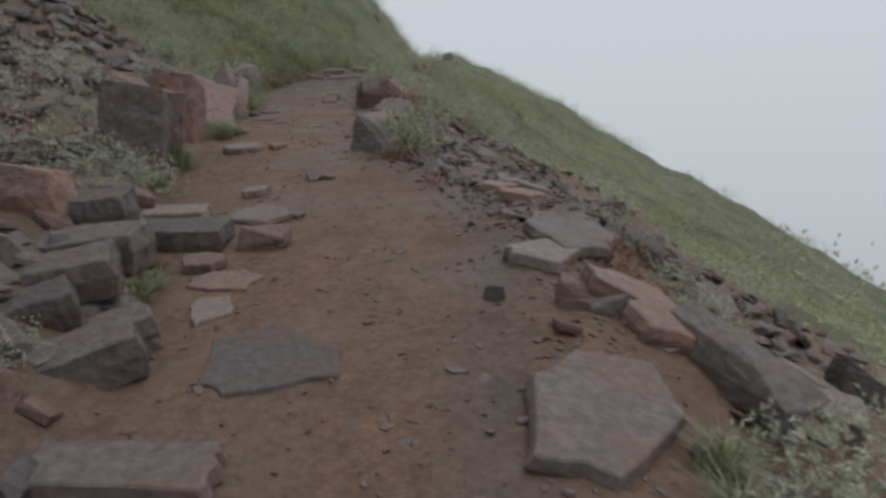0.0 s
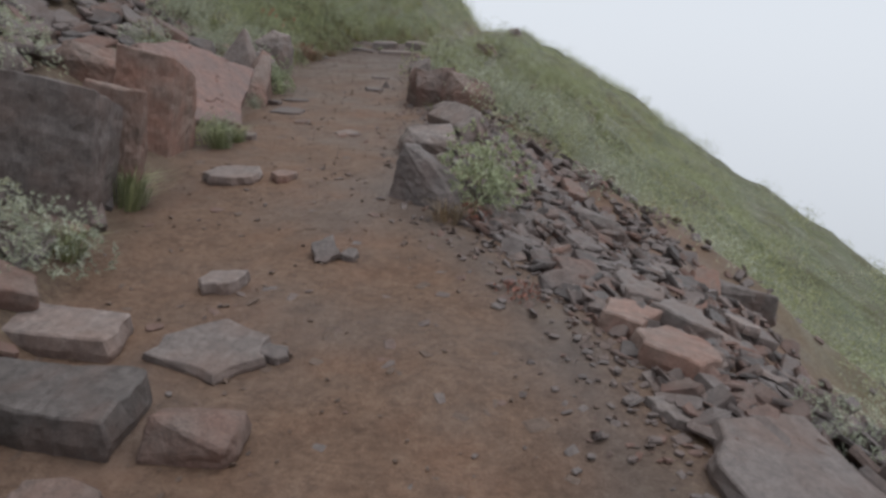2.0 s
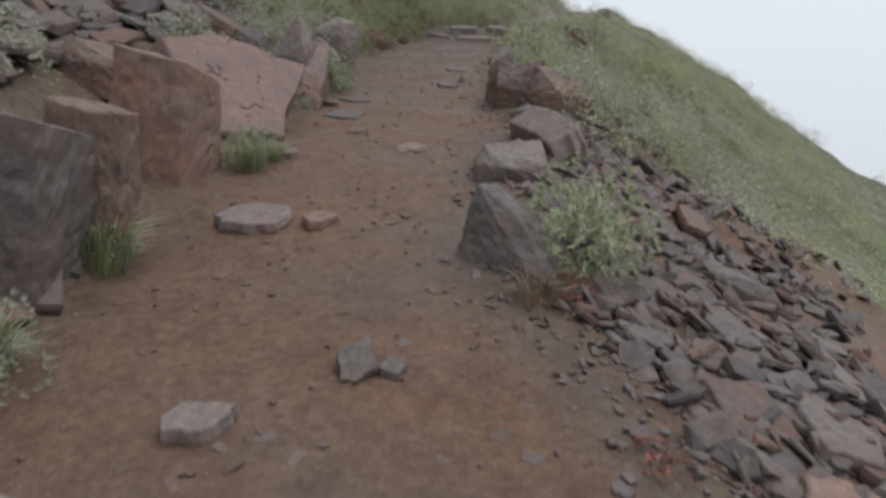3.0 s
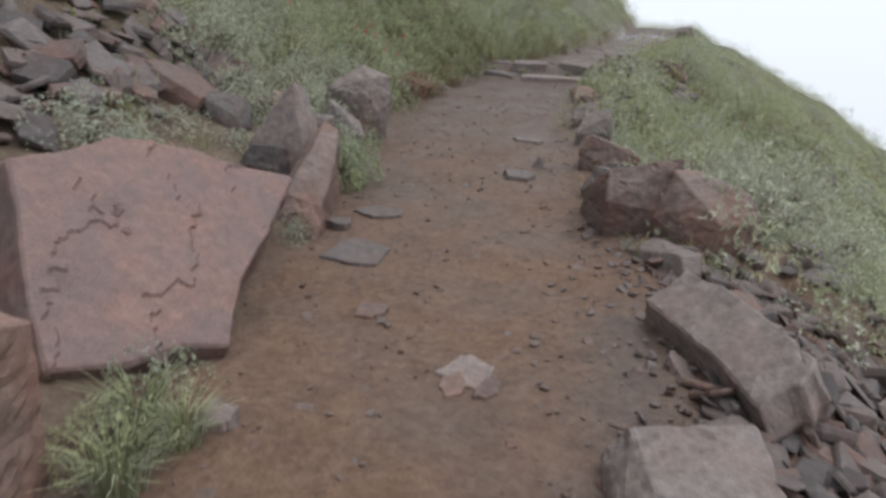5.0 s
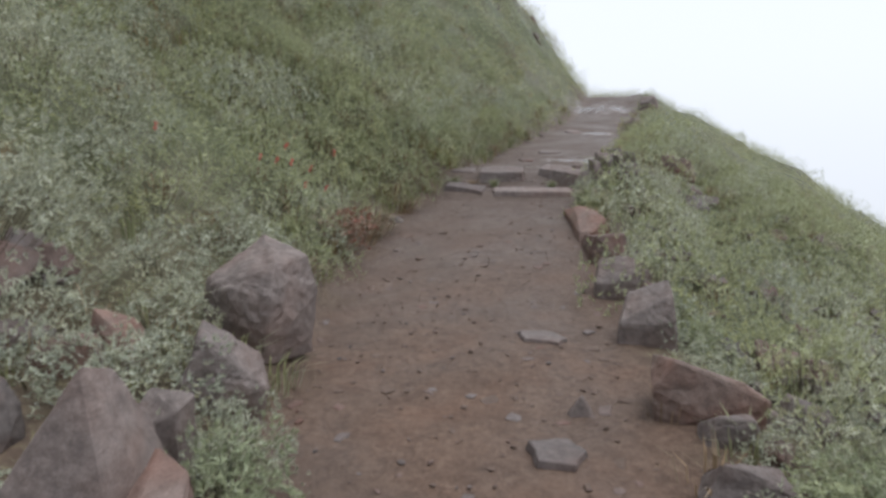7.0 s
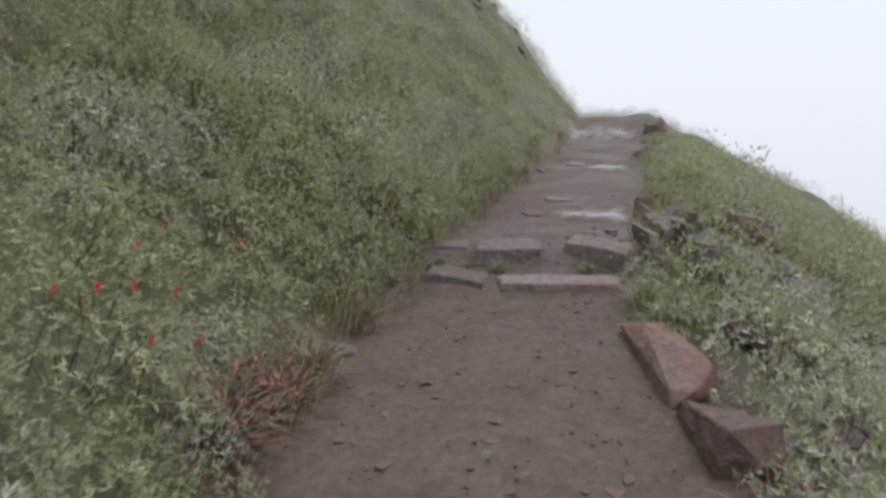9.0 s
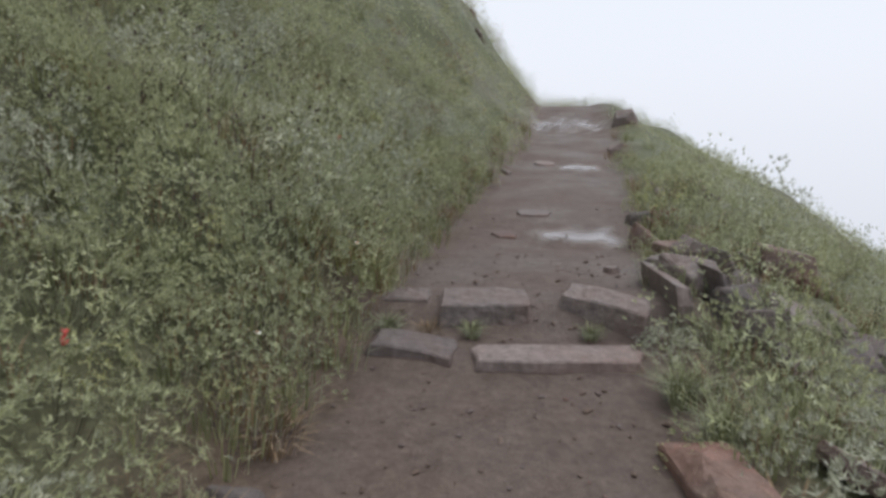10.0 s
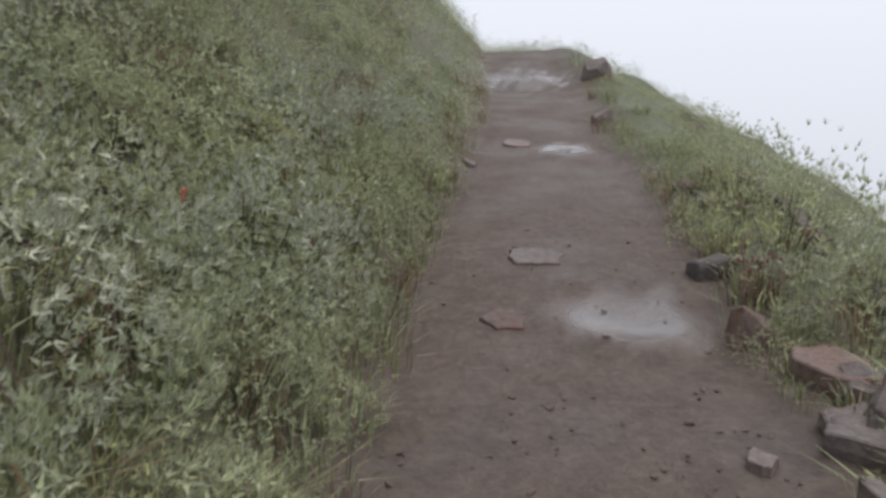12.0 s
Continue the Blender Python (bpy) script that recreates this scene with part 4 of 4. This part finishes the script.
hanging.put(-0.36, 6.6, 0.95, 1.15, lift=0.06)
withered.put(-0.42, 6.34, 0.9)
silver.put(1.0, 4.75, 0.5)
silver.put(1.15, 4.4, 0.5)
silver.put(1.25, 4.0, 0.6)
silver.put(1.35, 3.65, 0.6)
red.put(0.95, 3.95, 0.7)
silver.put(1.2, 2.35, 1.0)
silver.put(1.05, 1.9, 0.9)
silver.put(1.55, 2.7, 0.9)
tuft.put(0.95, 2.35, 0.9)
tuft.put(0.9, 2.05, 0.9)
red.put(-0.36, 6.3, 0.5)
silver.put(-0.3, 7.0, 0.5)
big_green.put(-3.35, 16.9, 0.9, 0.9)
for x, y, size in ((-0.98, 10.66, 0.6), (-0.58, 10.62, 0.62), (-0.86, 10.85, 0.6), (-0.5, 10.75, 0.5), (-0.66, 11.0, 0.6), (-0.3, 10.5, 0.5), (-1.2, 12.55, 0.5), (-1.15, 12.2, 0.55)):
    hanging.put(x, y, size, 0.9, label="green shrub mound spilling over trailside rocks")
heads = []
for i in range(90):
    y = rnd.uniform(15.2, 17.6)
    x = float(np.interp(y, LEFT_Y, LEFT_X)) - 0.55 - abs(rnd.gauss(0, 0.6))
    v, f = leaves(np.array([[0, 0, 0.33], [0, 0, 0.32]]), np.array([[0, 0, 1.0], [0, 0, 1.0]]), 5, 0.016, 0.012, (20, 85), np.random.RandomState(i), 0.0)
    heads.append((v, f, Matrix.Translation((x, y, float(ground(x, y)) + 0.15 + rnd.uniform(-0.03, 0.06))), 0))
    v, f = grass_arrays(2, 0.5, i, 0.01)
    heads.append((v, f, Matrix.Translation((x, y, float(ground(x, y)))), 0))
joined("seed_heads", heads, [SEED_DARK], "dark dried seed heads on thin stalks above shrubs", "undergrowth")

# shrubs that line the trail, one by one
near_spots = []


def on_talus(x, y):
    """The stretch of bare broken stone on the bank above the trail."""
    e = float(np.interp(y, LEFT_Y, LEFT_X)) - x
    return 6.0 < y < 12.2 and e > 1.0 + 0.25 * abs(y - 9.6) + 0.3 * math.sin(2.1 * y + x)


def line_trail(count, big):
    """Shrubs one by one beside the trail: large mounds first, small ones between them."""
    tries, made = 0, 0
    while made < count and tries < 9000:
        tries += 1
        y = rnd.uniform(9.8, 20 if big else 22.5)
        if rnd.random() < 0.64:
            e = (0.32 if big else 0.1) + rnd.random() ** 1.3 * 2.6
            if y < 12.8 and e < 0.95 or (y < 10.8 and rnd.random() < 0.75):
                continue
            x = float(np.interp(y, LEFT_Y, LEFT_X)) - e
        else:
            e = (0.4 if big else 0.12) + rnd.random() ** 1.2 * 2.0
            if y < 12.4 and e < 0.6 or (15.0 < y < 17.0 and 0.1 < e < 1.1 and rnd.random() < 0.8):
                continue
            x = float(np.interp(y, RIGHT_Y, RIGHT_X)) + e
        if on_talus(x, y):
            continue
        s = rnd.uniform(0.7, 1.05) if big else rnd.uniform(0.55, 1.0) * (0.7 if e < 0.3 else 1)
        size = s * (0.34 if big else 0.2)
        if any((x - a) ** 2 + (y - b) ** 2 < (0.85 * (size + c)) ** 2 for a, b, c in near_spots):
            continue
        near_spots.append((x, y, size))
        made += 1
        grey = rnd.random() < (0.7 if y < 14.2 else 0.14)
        kind = (big_silver if grey else big_green) if big else (silver if grey else green)
        kind.put(x, y, s, rnd.uniform(1.0, 1.45) if big else rnd.uniform(0.75, 1.1), lift=-0.04, group="shrubs along the trail")


line_trail(95, True)
line_trail(120, False)

for i in range(46):
    y = rnd.uniform(14.6, 18.5)
    e = 0.12 + rnd.random() * 2.3
    green.put(float(np.interp(y, LEFT_Y, LEFT_X)) - e, y, rnd.uniform(0.6, 1.0) * (0.7 if e < 0.3 else 1), rnd.uniform(0.8, 1.2), lift=-0.03, group="shrubs along the trail")

# the rest of the hillside's cover
FAR = [shrub_arrays(124, 5, 0.036, 0.0062, 100 + i, 0.3, 0.31) for i in range(6)]
cover = []


taken = {}


def free_spot(x, y, gap):
    """Keeps the clumps of the cover apart, so that they read as mounds."""
    cx, cy = int(math.floor(x / 0.6)), int(math.floor(y / 0.6))
    for i in range(cx - 1, cx + 2):
        for j in range(cy - 1, cy + 2):
            if any((x - a) ** 2 + (y - b) ** 2 < gap**2 for a, b in taken.get((i, j), ())):
                return False
    taken.setdefault((cx, cy), []).append((x, y))
    return True


def cover_spot(x, y, s, k, gap=0.34):
    if (on_talus(x, y) and math.sin(3.1 * x + 1.3 * y) * math.sin(2.3 * y - x) < 0.45) or not free_spot(x, y, gap * min(s, 1.5)) or any((x - a) ** 2 + (y - b) ** 2 < (c * 1.3) ** 2 for a, b, c in near_spots):
        return
    v, f = FAR[rnd.randrange(6)]
    m = Matrix.Translation((x, y, float(ground(x, y)) - 0.04 * s)) @ slope_turn(x, y, 0.7) @ pose(0, 0, 0, 0, 0, rnd.uniform(0, 360)) @ Matrix.Diagonal((s, s, s * rnd.uniform(0.55, 1.0) * (1 + 0.5 * math.sin(2.6 * x + 0.8 * y) * math.sin(2.2 * y - 0.7 * x)), 1))
    cover.append((v, f, m, k))


for i in range(9000):
    if len(cover) > 960:
        break
    y = rnd.uniform(9.8, 34) if rnd.random() < 0.75 else rnd.uniform(9, 22)
    if rnd.random() < 0.66:
        e = 0.25 + rnd.random() ** 1.2 * 8.5
        if y < 12.8 and e < 1.2 or (y < 11.3 and e > 1.6 and rnd.random() < 0.85):
            continue
        x = float(np.interp(y, LEFT_Y, LEFT_X)) - e
    else:
        e = (0.25 if y < 18.5 else 0.5) + rnd.random() ** 1.1 * 6.5
        if y < 12.4 and e < 0.8 or (13 < y < 20 and 1.2 < e < 3.5 and rnd.random() < 0.45):
            continue
        x = float(np.interp(y, RIGHT_Y, RIGHT_X)) + e
    cover_spot(x, y, rnd.uniform(0.75, 1.15) * (1 + 0.07 * e) * (0.72 if y > 19 and x > -1.5 else 1.0), 0 if math.sin(0.9 * x + 1.7) + math.sin(0.7 * y) + rnd.gauss(0, 0.6) > (0.3 if y < 14.5 else 1.1) else (2 if rnd.random() < 0.025 else 1))
for i in range(190):
    y = rnd.uniform(-3, 12)
    cover_spot(float(np.interp(y, RIGHT_Y, RIGHT_X)) + 4 + rnd.random() * 20, y, rnd.uniform(1.8, 3.0), rnd.choice((0, 1, 1)))
for i in range(170):
    y = rnd.uniform(10, 33)
    cover_spot(float(np.interp(y, RIGHT_Y, RIGHT_X)) + 6 + rnd.random() * 19, y, rnd.uniform(1.3, 2.0), rnd.choice((0, 1, 1)))
for i in range(240):
    y = rnd.uniform(2.5, 15)
    cover_spot(float(np.interp(y, RIGHT_Y, RIGHT_X)) + 2.3 + rnd.random() ** 1.4 * 13, y, rnd.uniform(0.8, 1.6), rnd.choice((0, 0, 1)))
for i in range(150):
    y = rnd.uniform(4.5, 11)
    e = rnd.uniform(1.3, 7)
    if math.sin(1.9 * e + 1.1 * y) > 0.1:
        cover_spot(float(np.interp(y, LEFT_Y, LEFT_X)) - e, y, rnd.uniform(0.5, 1.1), rnd.choice((0, 0, 1, 2)))
for i in range(60):
    cover_spot(rnd.uniform(-1.8, 0.4), rnd.uniform(29.3, 33.5), rnd.uniform(0.6, 1.1), rnd.choice((0, 1, 1)))
for i in range(900):  # small clumps that close the gaps beside the trail
    y = rnd.uniform(11, 21)
    e = 0.35 + rnd.random() * 3.6
    if y > 12.8 or e > 1.2:
        cover_spot(float(np.interp(y, LEFT_Y, LEFT_X)) - e, y, rnd.uniform(0.6, 0.8), 0 if y < 14 and rnd.random() < 0.6 else 1, 0.42)
joined("undergrowth", cover, [LEAF_SILVER, LEAF_GREEN, LEAF_RUST], "dense low green and silvery shrubs covering the hillside", "undergrowth")

# grass between the shrubs and on the banks
BLADES = [grass_arrays(26, 0.22, 200 + i, 0.12) for i in range(5)]
turf = []
for i in range(2400):
    y = rnd.uniform(9.5, 24) if i % 3 == 0 else rnd.uniform(14.5, 20)
    if rnd.random() < 0.7:
        x = float(np.interp(y, LEFT_Y, LEFT_X)) - rnd.random() ** 1.2 * 4 - 0.03
    else:
        x = float(np.interp(y, RIGHT_Y, RIGHT_X)) + 0.08 + rnd.random() ** 1.2 * 3
    v, f = BLADES[rnd.randrange(5)]
    s = rnd.uniform(0.5, 1.15)
    turf.append((v, f, Matrix.Translation((x, y, float(ground(x, y)))) @ pose(0, 0, 0, 0, 0, rnd.uniform(0, 360)) @ Matrix.Diagonal((s, s, s, 1)), 0 if rnd.random() < 0.72 else 1))
joined("grass", turf, [LEAF_GRASS, LEAF_RUST], "thin wet mountain grass between the shrubs", "grass")
